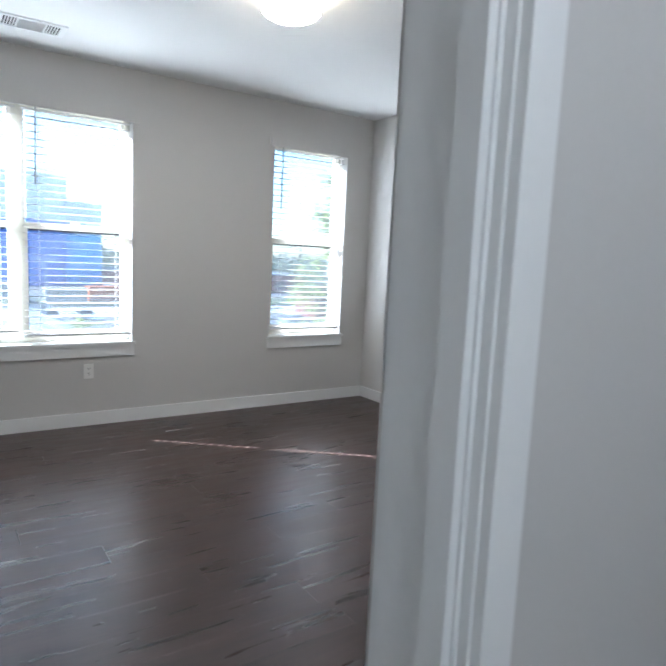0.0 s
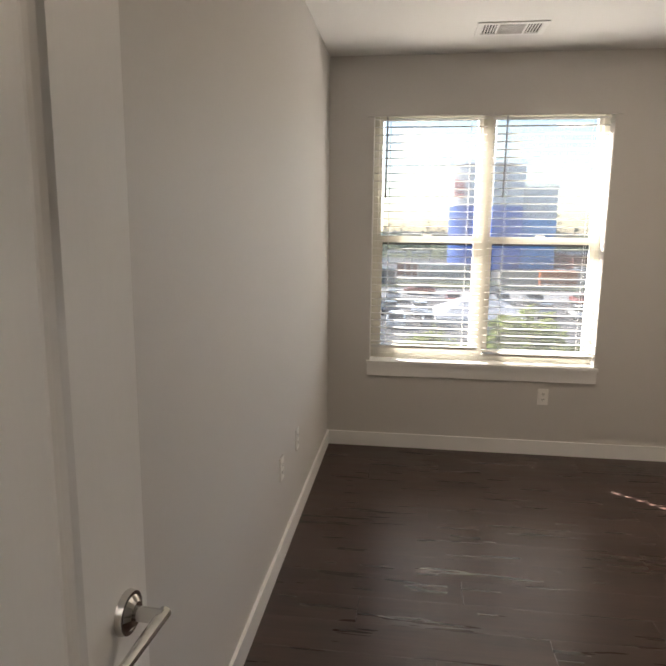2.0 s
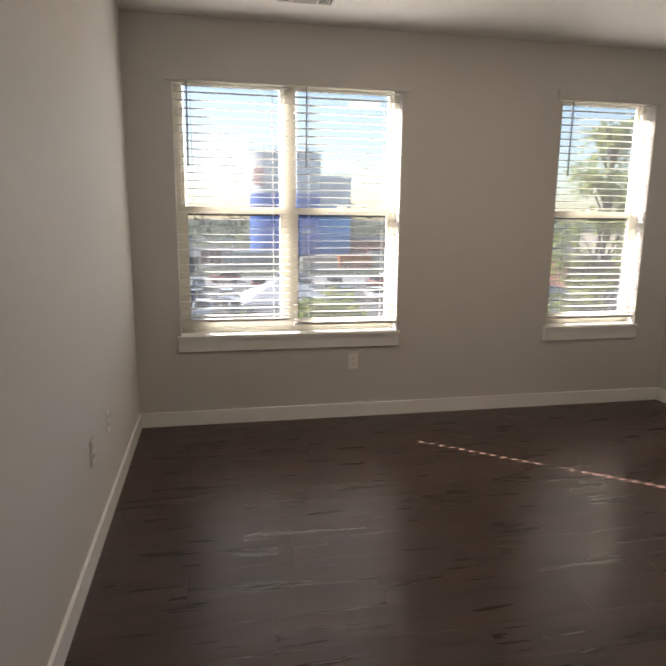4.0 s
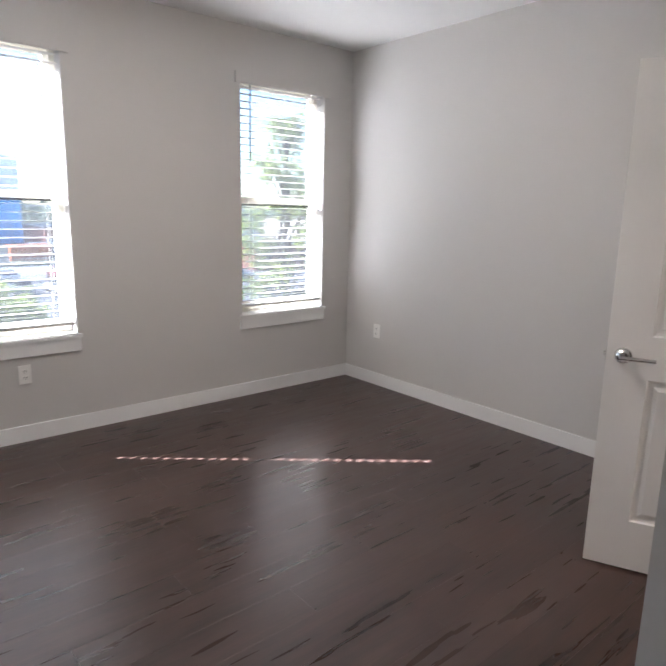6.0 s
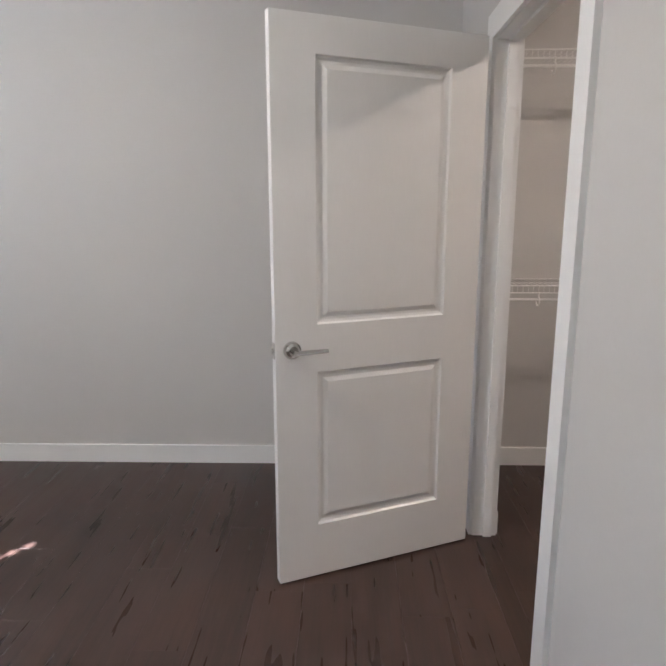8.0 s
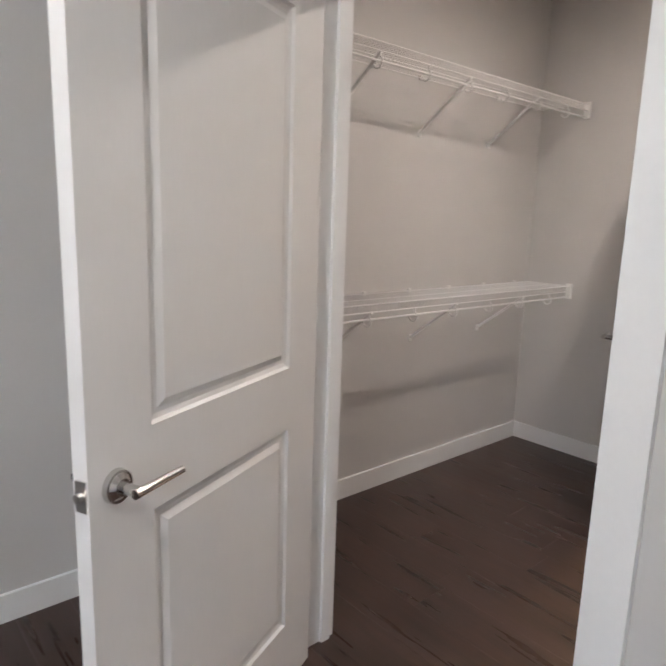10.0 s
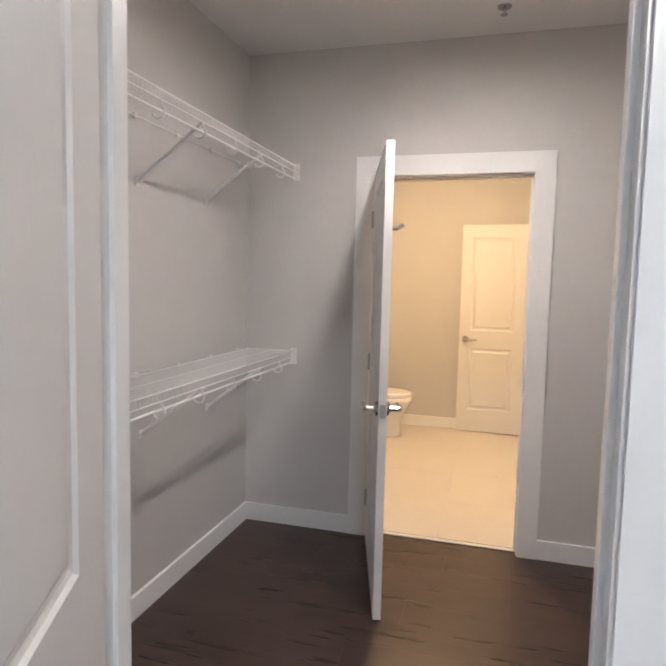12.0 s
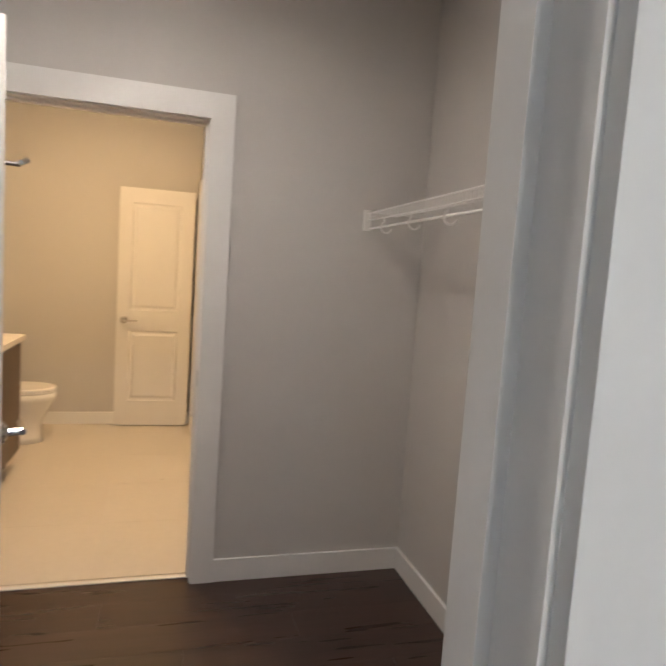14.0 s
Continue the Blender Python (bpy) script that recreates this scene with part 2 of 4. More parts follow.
def wall(name, axis, c0, c1, a0, a1, z0, z1, holes, label):
    """A wall between c0 and c1 across, a0 to a1 along axis, with rectangular openings (a, b, z, z)."""
    cuts = sorted({a0, a1, *[h[0] for h in holes], *[h[1] for h in holes]})
    bm = bmesh.new()
    for a, b in zip(cuts, cuts[1:]):
        zs = sorted((h[2], h[3]) for h in holes if h[0] <= a and h[1] >= b)
        z = z0
        for lo, hi in zs + [(z1, z1)]:
            if lo > z:
                if axis == "x":
                    box(bm, a, b, c0, c1, z, lo)
                else:
                    box(bm, c0, c1, a, b, z, lo)
            z = max(z, hi)
    bmesh.ops.remove_doubles(bm, verts=bm.verts, dist=1e-5)
    bm.verts.index_update()
    twin = {}
    for f in bm.faces:
        twin.setdefault(tuple(sorted(v.index for v in f.verts)), []).append(f)
    bmesh.ops.delete(bm, geom=[f for fs in twin.values() if len(fs) > 1 for f in fs], context="FACES_ONLY")
    return tagged(done(bm, name, WALL), label, "wall", kind="structure")


# ---- plan ----
H = 2.74
XW, YS, YE = -4.193, -3.675, -4.31          # west wall, closet front wall, entry wall
XC, YB, YC = -2.60, -6.04, -3.772           # closet west wall, closet back wall, closet side of its front wall
BX, BY = -1.72, -8.83                      # bathroom west and back walls
W1 = (-3.888, -2.318, 0.652, 2.412)
W2 = (-1.085, -0.295, 0.652, 2.412)
CD = (-1.645, -0.745)                      # closet doorway
BD = (-1.602, -0.748)                      # bathroom doorway
ED = (-4.105, -3.212)                      # entry doorway
DH = 2.045

wall("wall_north", "x", 0, 0.20, XW, 0, 0, H, [W1, W2], "light grey painted window wall with two openings")
wall("wall_west", "y", XW - 0.12, XW, -6.6, 0.20, 0, H, [], "light grey painted bedroom side wall")
wall("wall_east", "y", 0, 0.12, BY - 0.12, 0.20, 0, H, [], "light grey painted long side wall")
wall("wall_south", "x", YC, YS, XC - 0.12, 0, 0, H, [(CD[0], CD[1], 0, DH)], "light grey painted wall with the closet doorway")
wall("wall_passage", "y", XC - 0.12, XC, YB, YC, 0, H, [], "light grey painted closet side wall")
wall("wall_entry", "x", YE - 0.12, YE, XW, XC - 0.12, 0, H, [(ED[0], ED[1], 0, DH)], "light grey painted wall with the entry doorway")
wall("wall_bath", "x", YB - 0.12, YB, XC - 0.12, 0, 0, H, [(BD[0], BD[1], 0, DH)], "light grey painted wall with the bathroom doorway")
wall("wall_bath_west", "y", BX - 0.12, BX, BY, YB - 0.12, 0, H, [], "warm grey painted bathroom wall")
wall("wall_bath_back", "x", BY - 0.12, BY, BX - 0.12, 0, 0, H, [], "warm grey painted bathroom back wall")
wall("wall_hall_south", "x", -6.72, -6.60, XW - 0.12, XC - 0.12, 0, H, [], "light grey painted hall end wall")
wall("wall_hall_east", "y", XC - 0.12, XC - 0.002, -6.60, YB - 0.12, 0, H, [], "light grey painted hall side wall")
tagged(boxes("ceiling", CEIL, [(XW - 0.12, 0.12, -9.0, 0.20, H, H + 0.15)]), "smooth white painted ceiling", "ceiling", kind="structure")

# baseboards, butted between the casings
bm = bmesh.new()


def skirting(bm, x0, x1, y0, y1):
    box(bm, x0, x1, y0, y1, 0.0, 0.104)


T = 0.014
for b in ((XW, 0, -T, 0), (XW, XW + T, YE, -T), (-T, 0, YS, -T), (XC - 0.12, CD[0] - 0.09, YS, YS + T), (CD[1] + 0.09, -T, YS, YS + T),
          (XC - 0.12 - T, XC - 0.12, YE, YS + T), (ED[1] + 0.09, XC - 0.12 - T, YE, YE + T),
          (-T, 0, YB, YC), (XC, BD[0] - 0.095, YB, YB + T), (BD[1] + 0.095, -T, YB, YB + T), (XC, XC + T, YB + T, YC),
          (XC + T, CD[0] - 0.004, YC - T, YC), (CD[1] + 0.004, -T, YC - T, YC),
          (BX, 0, BY, BY + T), (BX, BX + T, BY + T, YB - 0.12)):
    skirting(bm, *b)
tagged(done(bm, "baseboard", TRIM, bevel=0.004, segs=1), "white painted flat baseboard along the walls", "baseboard", kind="structure")


def doorway(name, x0, x1, y0, y1, cw, stop_y, sides=("n", "s"), label=""):
    """Jamb liner with stop, and flat casing on both faces of the wall from y0 (south) to y1 (north)."""
    root = thing(name, pose(0, 0, 0), label, "door frame", kind="structure")
    j = 0.012
    boxes("jamb", TRIM, [(x0 - 0.002, x0 + j, y0 - 0.004, y1 + 0.004, 0, DH - j), (x1 - j, x1 + 0.002, y0 - 0.004, y1 + 0.004, 0, DH - j), (x0 - 0.002, x1 + 0.002, y0 - 0.004, y1 + 0.004, DH - j, DH + 0.002)], root, 0.0015)
    boxes("stop", TRIM, [(x0 + j, x0 + j + 0.011, stop_y - 0.018, stop_y + 0.018, 0, DH - j - 0.011), (x1 - j - 0.011, x1 - j, stop_y - 0.018, stop_y + 0.018, 0, DH - j - 0.011),
                         (x0 + j, x1 - j, stop_y - 0.018, stop_y + 0.018, DH - j - 0.011, DH - j)], root, 0.002)
    for s in sides:
        a, b = (y1, y1 + 0.018) if s == "n" else (y0 - 0.018, y0)
        boxes("casing", TRIM, [(x0 - cw + 0.006, x0 + 0.006, a, b, 0, DH + cw), (x1 - 0.006, x1 + cw - 0.006, a, b, 0, DH + cw), (x0 + 0.006, x1 - 0.006, a, b, DH - 0.006, DH + cw)], root, 0.003)
    return root


doorway("door_frame_1", CD[0], CD[1], YC, YS, 0.09, -3.735, ("n",), label="white painted flat casing round the closet doorway")
doorway("door_frame_2", BD[0], BD[1], YB - 0.12, YB, 0.10, -6.10, label="white painted flat casing round the bathroom doorway")
fr = doorway("door_frame_3", ED[0], ED[1], YE - 0.12, YE, 0.07, -4.412, label="white painted moulded casing round the entry doorway")
boxes("bead", TRIM, [(ED[1] - 0.002, ED[1] + 0.030, YE - 0.152, YE - 0.138, 0, DH + 0.03), (ED[0] - 0.030, ED[0] + 0.002, YE - 0.152, YE - 0.138, 0, DH + 0.03)], fr, 0.005)
boxes("strike_plate", HINGE, [(BD[0] + 0.012, BD[0] + 0.014, -6.075, -6.045, 0.90, 0.97)], bpy.data.objects["door_frame_2"], 0.0005)


# ---- windows ----
def window(name, x0, x1, z0, z1, units, label):
    """Vinyl single-hung units side by side in a drywall return, with stool, apron and head board."""
    root = thing(name, pose(0, 0, 0), label, "window", kind="structure")
    ya, yb = 0.105, 0.165
    fw = 0.035
    items = [(x0, x1, ya, yb, z0, z0 + fw), (x0, x1, ya, yb, z1 - fw, z1), (x0, x0 + fw, ya, yb, z0 + fw, z1 - fw), (x1 - fw, x1, ya, yb, z0 + fw, z1 - fw)]
    for a, b in zip(units, units[1:]):
        items.append((a[1], b[0], ya, yb, z0 + fw, z1 - fw))
    boxes("frame", VINYL, items, root, 0.003)
    zm = 1.525
    for i, (a, b) in enumerate(units):
        la, lb = (a + fw if i == 0 else a), (b - fw if i == len(units) - 1 else b)
        s = 0.036
        boxes("lower_sash", VINYL, [(la, lb, 0.112, 0.136, z0 + fw, z0 + fw + 0.05), (la, lb, 0.112, 0.136, zm - 0.025, zm + 0.022),
                                    (la, la + s, 0.112, 0.136, z0 + fw + 0.05, zm - 0.025), (lb - s * 0.8, lb, 0.112, 0.136, z0 + fw + 0.05, zm - 0.025)], root, 0.003)
        boxes("upper_sash", VINYL, [(la, lb, 0.139, 0.160, z1 - fw - 0.035, z1 - fw), (la, lb, 0.139, 0.160, zm - 0.020, zm + 0.020),
                                    (la, la + s * 0.7, 0.139, 0.160, zm + 0.02, z1 - fw - 0.035), (lb - s * 0.7, lb, 0.139, 0.160, zm + 0.02, z1 - fw - 0.035)], root, 0.003)
        boxes("screen_edge", SLOT, [(la + s, lb - s, 0.1125, 0.118, zm - 0.040, zm - 0.0255)], root)
        boxes("sash_lock", VINYL, [((la + lb) / 2 - 0.03, (la + lb) / 2 + 0.03, 0.118, 0.138, zm + 0.022, zm + 0.034)], root, 0.003)
        for y, p, q in ((0.124, z0 + fw + 0.05, zm - 0.031), (0.149, zm + 0.02, z1 - fw - 0.035)):
            g = boxes("pane", GLASS, [(la + 0.03, lb - 0.03, y, y + 0.004, p, q)], root)
            g.visible_shadow = False
    boxes("sill", TRIM, [(x0 - 0.022, x1 + 0.022, -0.030, 0.0, z0 - 0.022, z0), (x0 + 0.001, x1 - 0.001, 0.0, ya, z0 - 0.022, z0 + 0.003)], root, 0.003)
    boxes("apron", TRIM, [(x0 - 0.016, x1 + 0.016, -0.016, 0.0, z0 - 0.110, z0 - 0.022)], root, 0.003)
    boxes("head_board", WALL, [(x0 - 0.045, x1 + 0.045, -0.018, 0.0, z1 - 0.066, z1 + 0.010)], root, 0.003)
    return root


MX = -3.113
window("window_1", *W1, [(W1[0], MX - 0.033), (MX + 0.033, W1[1])], "white vinyl double window with painted sill and apron")
window("window_2", *W2, [(W2[0], W2[1])], "narrow white vinyl single-hung window with painted sill")


def blind(x0, x1, zb, zt, tilt, label):
    """Two-inch slat blind: head rail, slats, bottom rail, ladder cords, wand."""
    y = 0.048
    root = thing("window_blind", pose((x0 + x1) / 2, y, zt), label, "blind", group="window blinds")
    w = (x1 - x0) / 2
    boxes("head_rail", SLAT, [(-w, w, -0.022, 0.022, -0.045, -0.001)], root, 0.003)
    bm = bmesh.new()
    pts = [(-0.0240, 0.0), (-0.0085, 0.0013), (0.0085, 0.0013), (0.0240, 0.0)]
    ring = []
    for x in (-w, w):
        ring.append([bm.verts.new((x, a, b)) for a, b in pts] + [bm.verts.new((x, a, b - 0.0022)) for a, b in reversed(pts)])
    for i in range(8):
        bm.faces.new((ring[0][i], ring[0][(i + 1) % 8], ring[1][(i + 1) % 8], ring[1][i]))
    for r in ring:
        bm.faces.new(r)
    bmesh.ops.recalc_face_normals(bm, faces=bm.faces)
    me = bpy.data.meshes.new("slat")
    bm.to_mesh(me)
    bm.free()
    me.materials.append(SLAT)
    z, top = zb + 0.045, zt - 0.07
    n = int((top - z) / 0.0508)
    step = (top - z) / n
    for i in range(n + 1):
        s = new("slat", me)
        s.parent = root
        s.matrix_basis = pose(random.uniform(-0.0004, 0.0004), 0, z + i * step - zt, tilt + random.uniform(-0.5, 0.5), random.uniform(-0.06, 0.06), 0)
    boxes("bottom_rail", SLAT, [(-w, w, -0.024, 0.024, zb - zt, zb - zt + 0.018)], root, 0.003)
    bm = bmesh.new()
    for x in ([-w * 0.72, w * 0.72] if w < 0.5 else [-w * 0.8, 0, w * 0.8]):
        for yy in (-0.027, 0.027):
            rod(bm, (x, yy, zb - zt + 0.01), (x, yy, -0.04), 0.0009, 4)
    done(bm, "ladder_cord", CORD, root)
    bm = bmesh.new()
    rod(bm, (-w + 0.085, -0.036, -0.045), (-w + 0.08, -0.040, -0.60), 0.0058, 6)
    done(bm, "tilt_wand", WAND, root)
    return root


blind(W1[0] + 0.008, MX - 0.010, 0.742, 2.408, 0, "white slatted blind half lifted above the sill, slats open")
blind(MX + 0.030, W1[1] - 0.008, 0.706, 2.408, -2, "white slatted blind lowered in the window, slats open")
blind(W2[0] + 0.008, W2[1] - 0.008, 0.706, 2.408, 0, "white slatted blind lowered in the narrow window")


# ---- doors ----
def lever(bm, x, z, y, side, to):
    """Round rose, neck and straight lever on a door face; side: the way it sticks out."""
    rod(bm, (x, y, z), (x, y + side * 0.010, z), 0.033, 24, 0.031)
    rod(bm, (x, y + side * 0.010, z), (x, y + side * 0.018, z), 0.026, 20, 0.017)
    rod(bm, (x, y + side * 0.010, z), (x, y + side * 0.058, z), 0.011, 12)
    rod(bm, (x - to * 0.012, y + side * 0.056, z), (x + to * 0.115, y + side * 0.056, z), 0.0095, 12, 0.0075)


def door(name, m, w, label, handle_z=0.922, stile=0.157, hook=False, hinges=True):
    """Moulded two-panel leaf; hinge line at the origin, leaf along +x, face at y=0 and y=-0.035."""
    root = thing(name, m, label, "door")
    z0, z1, th = 0.010, 2.032, 0.035
    xa, xb = stile, w - stile
    rows = [(0.225, 0.833), (1.008, 1.910)]
    bm = bmesh.new()
    for y, sgn in ((0.0, -1), (-th, 1)):
        cuts = [z0, rows[0][0], rows[0][1], rows[1][0], rows[1][1], z1]
        xs = [0.003, xa, xb, w]

        def vert(x, z, d=0.0):
            return bm.verts.new((x, y + sgn * d, z))
        for i in range(3):
            for k in range(5):
                if i == 1 and k in (1, 3):
                    rings = []
                    for inset, d in ((0, 0), (0.006, 0.007), (0.016, 0.010), (0.026, 0.010), (0.042, 0.0025), (0.048, 0.0025)):
                        a, b, c, e = xa + inset, xb - inset, cuts[k] + inset, cuts[k + 1] - inset
                        rings.append([vert(a, c, d), vert(b, c, d), vert(b, e, d), vert(a, e, d)])
                    for p, q in zip(rings, rings[1:]):
                        for s in range(4):
                            bm.faces.new((p[s], p[(s + 1) % 4], q[(s + 1) % 4], q[s]))
                    bm.faces.new(rings[-1])
                else:
                    bm.faces.new((vert(xs[i], cuts[k]), vert(xs[i + 1], cuts[k]), vert(xs[i + 1], cuts[k + 1]), vert(xs[i], cuts[k + 1])))
    for q in (((0.003, z0), (0.003, z1)), ((w, z0), (w, z1)), ((0.003, z0), (w, z0)), ((0.003, z1), (w, z1))):
        (ax, az), (bx, bz) = q
        bm.faces.new((bm.verts.new((ax, 0, az)), bm.verts.new((bx, 0, bz)), bm.verts.new((bx, -th, bz)), bm.verts.new((ax, -th, az))))
    bmesh.ops.remove_doubles(bm, verts=bm.verts, dist=1e-5)
    edges = [e for e in bm.edges if len(e.link_faces) == 2 and e.calc_face_angle(0) > 1.2]
    bmesh.ops.bevel(bm, geom=edges, offset=0.0015, segments=1, affect="EDGES")
    done(bm, "leaf", DOORP, root)
    bm = bmesh.new()
    lever(bm, w - 0.062, handle_z, 0.0, 1, -1)
    lever(bm, w - 0.062, handle_z, -th, -1, -1)
    tagged(done(bm, "handle", CHROME, root, smooth=False, bevel=0.0), "satin nickel lever handle")
    bm = bmesh.new()
    box(bm, w - 0.001, w + 0.0015, -0.030, -0.005, handle_z - 0.029, handle_z + 0.029)
    rod(bm, (w, -0.0175, handle_z), (w + 0.011, -0.0175, handle_z), 0.009, 10)
    done(bm, "latch_plate", HINGE, root)
    if hinges:
        for z in (0.24, 1.02, 1.80):
            bm = bmesh.new()
            rod(bm, (-0.004, -th - 0.005, z - 0.045), (-0.004, -th - 0.005, z + 0.045), 0.0065, 10)
            box(bm, 0.0005, 0.003, -th, -0.004, z - 0.045, z + 0.045)
            box(bm, -0.022, -0.004, -th - 0.008, -th - 0.005, z - 0.045, z + 0.045)
            done(bm, "hinge", HINGE, root)
    if hook:
        bm = bmesh.new()
        cx, cz = w * 0.5, 1.715
        rod(bm, (cx, 0, cz), (cx, 0.010, cz), 0.024, 18)
        rod(bm, (cx, 0.010, cz), (cx, 0.060, cz), 0.008, 10)
        rod(bm, (cx - 0.035, 0.060, cz + 0.004), (cx + 0.035, 0.060, cz + 0.004), 0.008, 10)
        rod(bm, (cx, 0.055, cz), (cx, 0.085, cz + 0.020), 0.008, 10, 0.011)
        tagged(done(bm, "robe_hook", CHROME, root), "chrome robe hook")
    return root


door("closet_door", pose(-0.800, -3.636, 0, 0, 0, 113.7), 0.842, "white moulded two-panel door standing open beside the closet doorway")
door("bathroom_door", pose(-0.800, -6.000, 0, 0, 0, 105.0), 0.845, "white moulded two-panel door standing open into the closet", hook=True)
door("bathroom_hall_door", pose(BX + 0.045, -8.722, 0, 0, 0, -2.3), 0.612, "white moulded two-panel door open against the bathroom wall", stile=0.105)
door("entry_door", pose(ED[0] + 0.014, YE + 0.012, 0, 0, 0, 87.0), 0.845, "white moulded two-panel entry door standing open into the bedroom", handle_z=1.035)
boxes("casing", TRIM, [(BX, BX + 0.018, BY + 0.06, BY + 0.16, 0, 2.14)], bpy.data.objects["door_frame_2"], 0.003)


# ---- fixtures ----
def drum(name, x, y, r, shade, label, h=0.10, rim=0.0):
    root = thing(name, pose(x, y, H), label, "ceiling light", group="ceiling lights")
    bm = bmesh.new()
    lathe(bm, [(r * 0.55, -0.018), (r * 0.6, -0.010), (r * 0.6, 0.0)], 40)
    done(bm, "base", CHROME, root, smooth=False)
    bm = bmesh.new()
    lathe(bm, [(r * 0.96, -h + 0.016), (r * 0.94, -h + 0.004), (r * 0.8, -h - 0.008), (r * 0.45, -h - 0.014)], 48)
    done(bm, "diffuser", shade, root, smooth=True)
    bm = bmesh.new()
    lathe(bm, [(r * 0.96, -h + 0.0165), (r, -h + 0.02), (r, -0.022), (r * 0.96, -0.019)], 48)
    done(bm, "shade", SIDE, root, smooth=False)
    if rim:
        bm = bmesh.new()
        lathe(bm, [(r * 0.985, -h + 0.02), (r * 1.02, -h + 0.02), (r * 1.02, -h - rim), (r * 0.985, -h - rim)], 48)
        bmesh.ops.delete(bm, geom=[f for f in bm.faces if len(f.verts) > 4], context="FACES_ONLY")
        lathe(bm, [(r * 0.985, -h + 0.019), (r * 0.98, -h - rim + 0.001)], 48)
        bmesh.ops.delete(bm, geom=[f for f in bm.faces if len(f.verts) > 4], context="FACES_ONLY")
        done(bm, "rim", TRIM, root)
    for z in (-0.030, -h + 0.018):
        bm = bmesh.new()
        for i in range(48):
            a, b = 2 * math.pi * i / 48, 2 * math.pi * (i + 1) / 48
            rod(bm, ((r + 0.002) * math.cos(a), (r + 0.002) * math.sin(a), z), ((r + 0.002) * math.cos(b), (r + 0.002) * math.sin(b), z), 0.004, 6)
        done(bm, "band", CHROME, root)
    return root


drum("ceiling_light", -2.04, -1.92, 0.155, SHADE1, "round flush ceiling light with lit glass shade and nickel bands")
drum("closet_light", -1.26, -4.92, 0.07, SHADE2, "round flush lit ceiling light in the closet", rim=0.012)
# the hall lamp is added, unseen, to brighten the entry jamb
drum("hall_fill_light", -3.45, -5.5, 0.14, SHADE4, "added fill light in the unseen hall, shaped as a round flush ceiling light")
drum("bathroom_light", -1.0, -7.3, 0.17, SHADE3, "round flush warm lit ceiling light in the bathroom")

vent = thing("ceiling_vent", pose(-3.082, -0.485, H), "white metal ceiling air register with louvres", "vent")
a, b = 0.196, 0.115
boxes("frame", TRIM, [(-a, a, -b, -b + 0.03, -0.008, 0), (-a, a, b - 0.03, b, -0.008, 0), (-a, -a + 0.03, -b + 0.03, b - 0.03, -0.008, 0), (a - 0.03, a, -b + 0.03, b - 0.03, -0.008, 0),
                      (-0.085, -0.073, -b + 0.03, b - 0.03, -0.008, 0), (0.073, 0.085, -b + 0.03, b - 0.03, -0.008, 0)], vent, 0.002)
# thin dark sheet paints the shade of an opening; the ceiling is not cut
boxes("duct_shade", SLOT, [(-a + 0.03, a - 0.03, -b + 0.03, b - 0.03, -0.0015, -0.0005)], vent)
bm = bmesh.new()
for i in range(9):
    y = -b + 0.040 + i * 0.0187
    rod(bm, (-0.073, y, -0.005), (0.073, y, -0.005), 0.004, 6)
for s in (-1, 1):
    for i in range(5):
        x = s * (0.096 + i * 0.0165)
        rod(bm, (x, -b + 0.03, -0.005), (x, b - 0.03, -0.005), 0.004, 6)
done(bm, "louvre", TRIM, vent)


def outlet(m, label):
    """Wall plate with two sockets, facing local -y."""
    root = thing("wall_outlet", m, label, "outlet", group="wall outlets")
    boxes("plate", PLASTIC, [(-0.036, 0.036, -0.006, 0, -0.058, 0.058)], root, 0.002)
    for z in (-0.020, 0.020):
        boxes("socket", PLASTIC, [(-0.017, 0.017, -0.0085, -0.006, z - 0.014, z + 0.014)], root, 0.002)
        # holes are not cut: flat dark blocks paint the shade inside them
        boxes("slot_shade", SLOT, [(-0.008, -0.005, -0.0095, -0.0086, z - 0.003, z + 0.008), (0.005, 0.008, -0.0095, -0.0086, z - 0.003, z + 0.008), (-0.002, 0.002, -0.0095, -0.0086, z - 0.010, z - 0.006)], root)
    return root


outlet(pose(-2.648, 0, 0.43), "white double wall outlet below the window")
outlet(pose(0, -0.39, 0.466, 0, 0, -90), "white double wall outlet low on the side wall")
outlet(pose(XW, -1.63, 0.468, 0, 0, 90), "white double wall outlet low on the side wall")
outlet(pose(XW, -1.232, 0.473, 0, 0, 90), "white double wall outlet near the window corner")

bm = bmesh.new()
lathe(bm, [(0.030, H - 0.006), (0.034, H)], 20, (-1.41, -5.73))
rod(bm, (-1.41, -5.73, H - 0.006), (-1.41, -5.73, H - 0.035), 0.008, 10)
rod(bm, (-1.41, -5.73, H - 0.035), (-1.41, -5.73, H - 0.038), 0.016, 12)
tagged(done(bm, "sprinkler_head", CHROME), "small metal fire sprinkler head on the closet ceiling", "sprinkler")


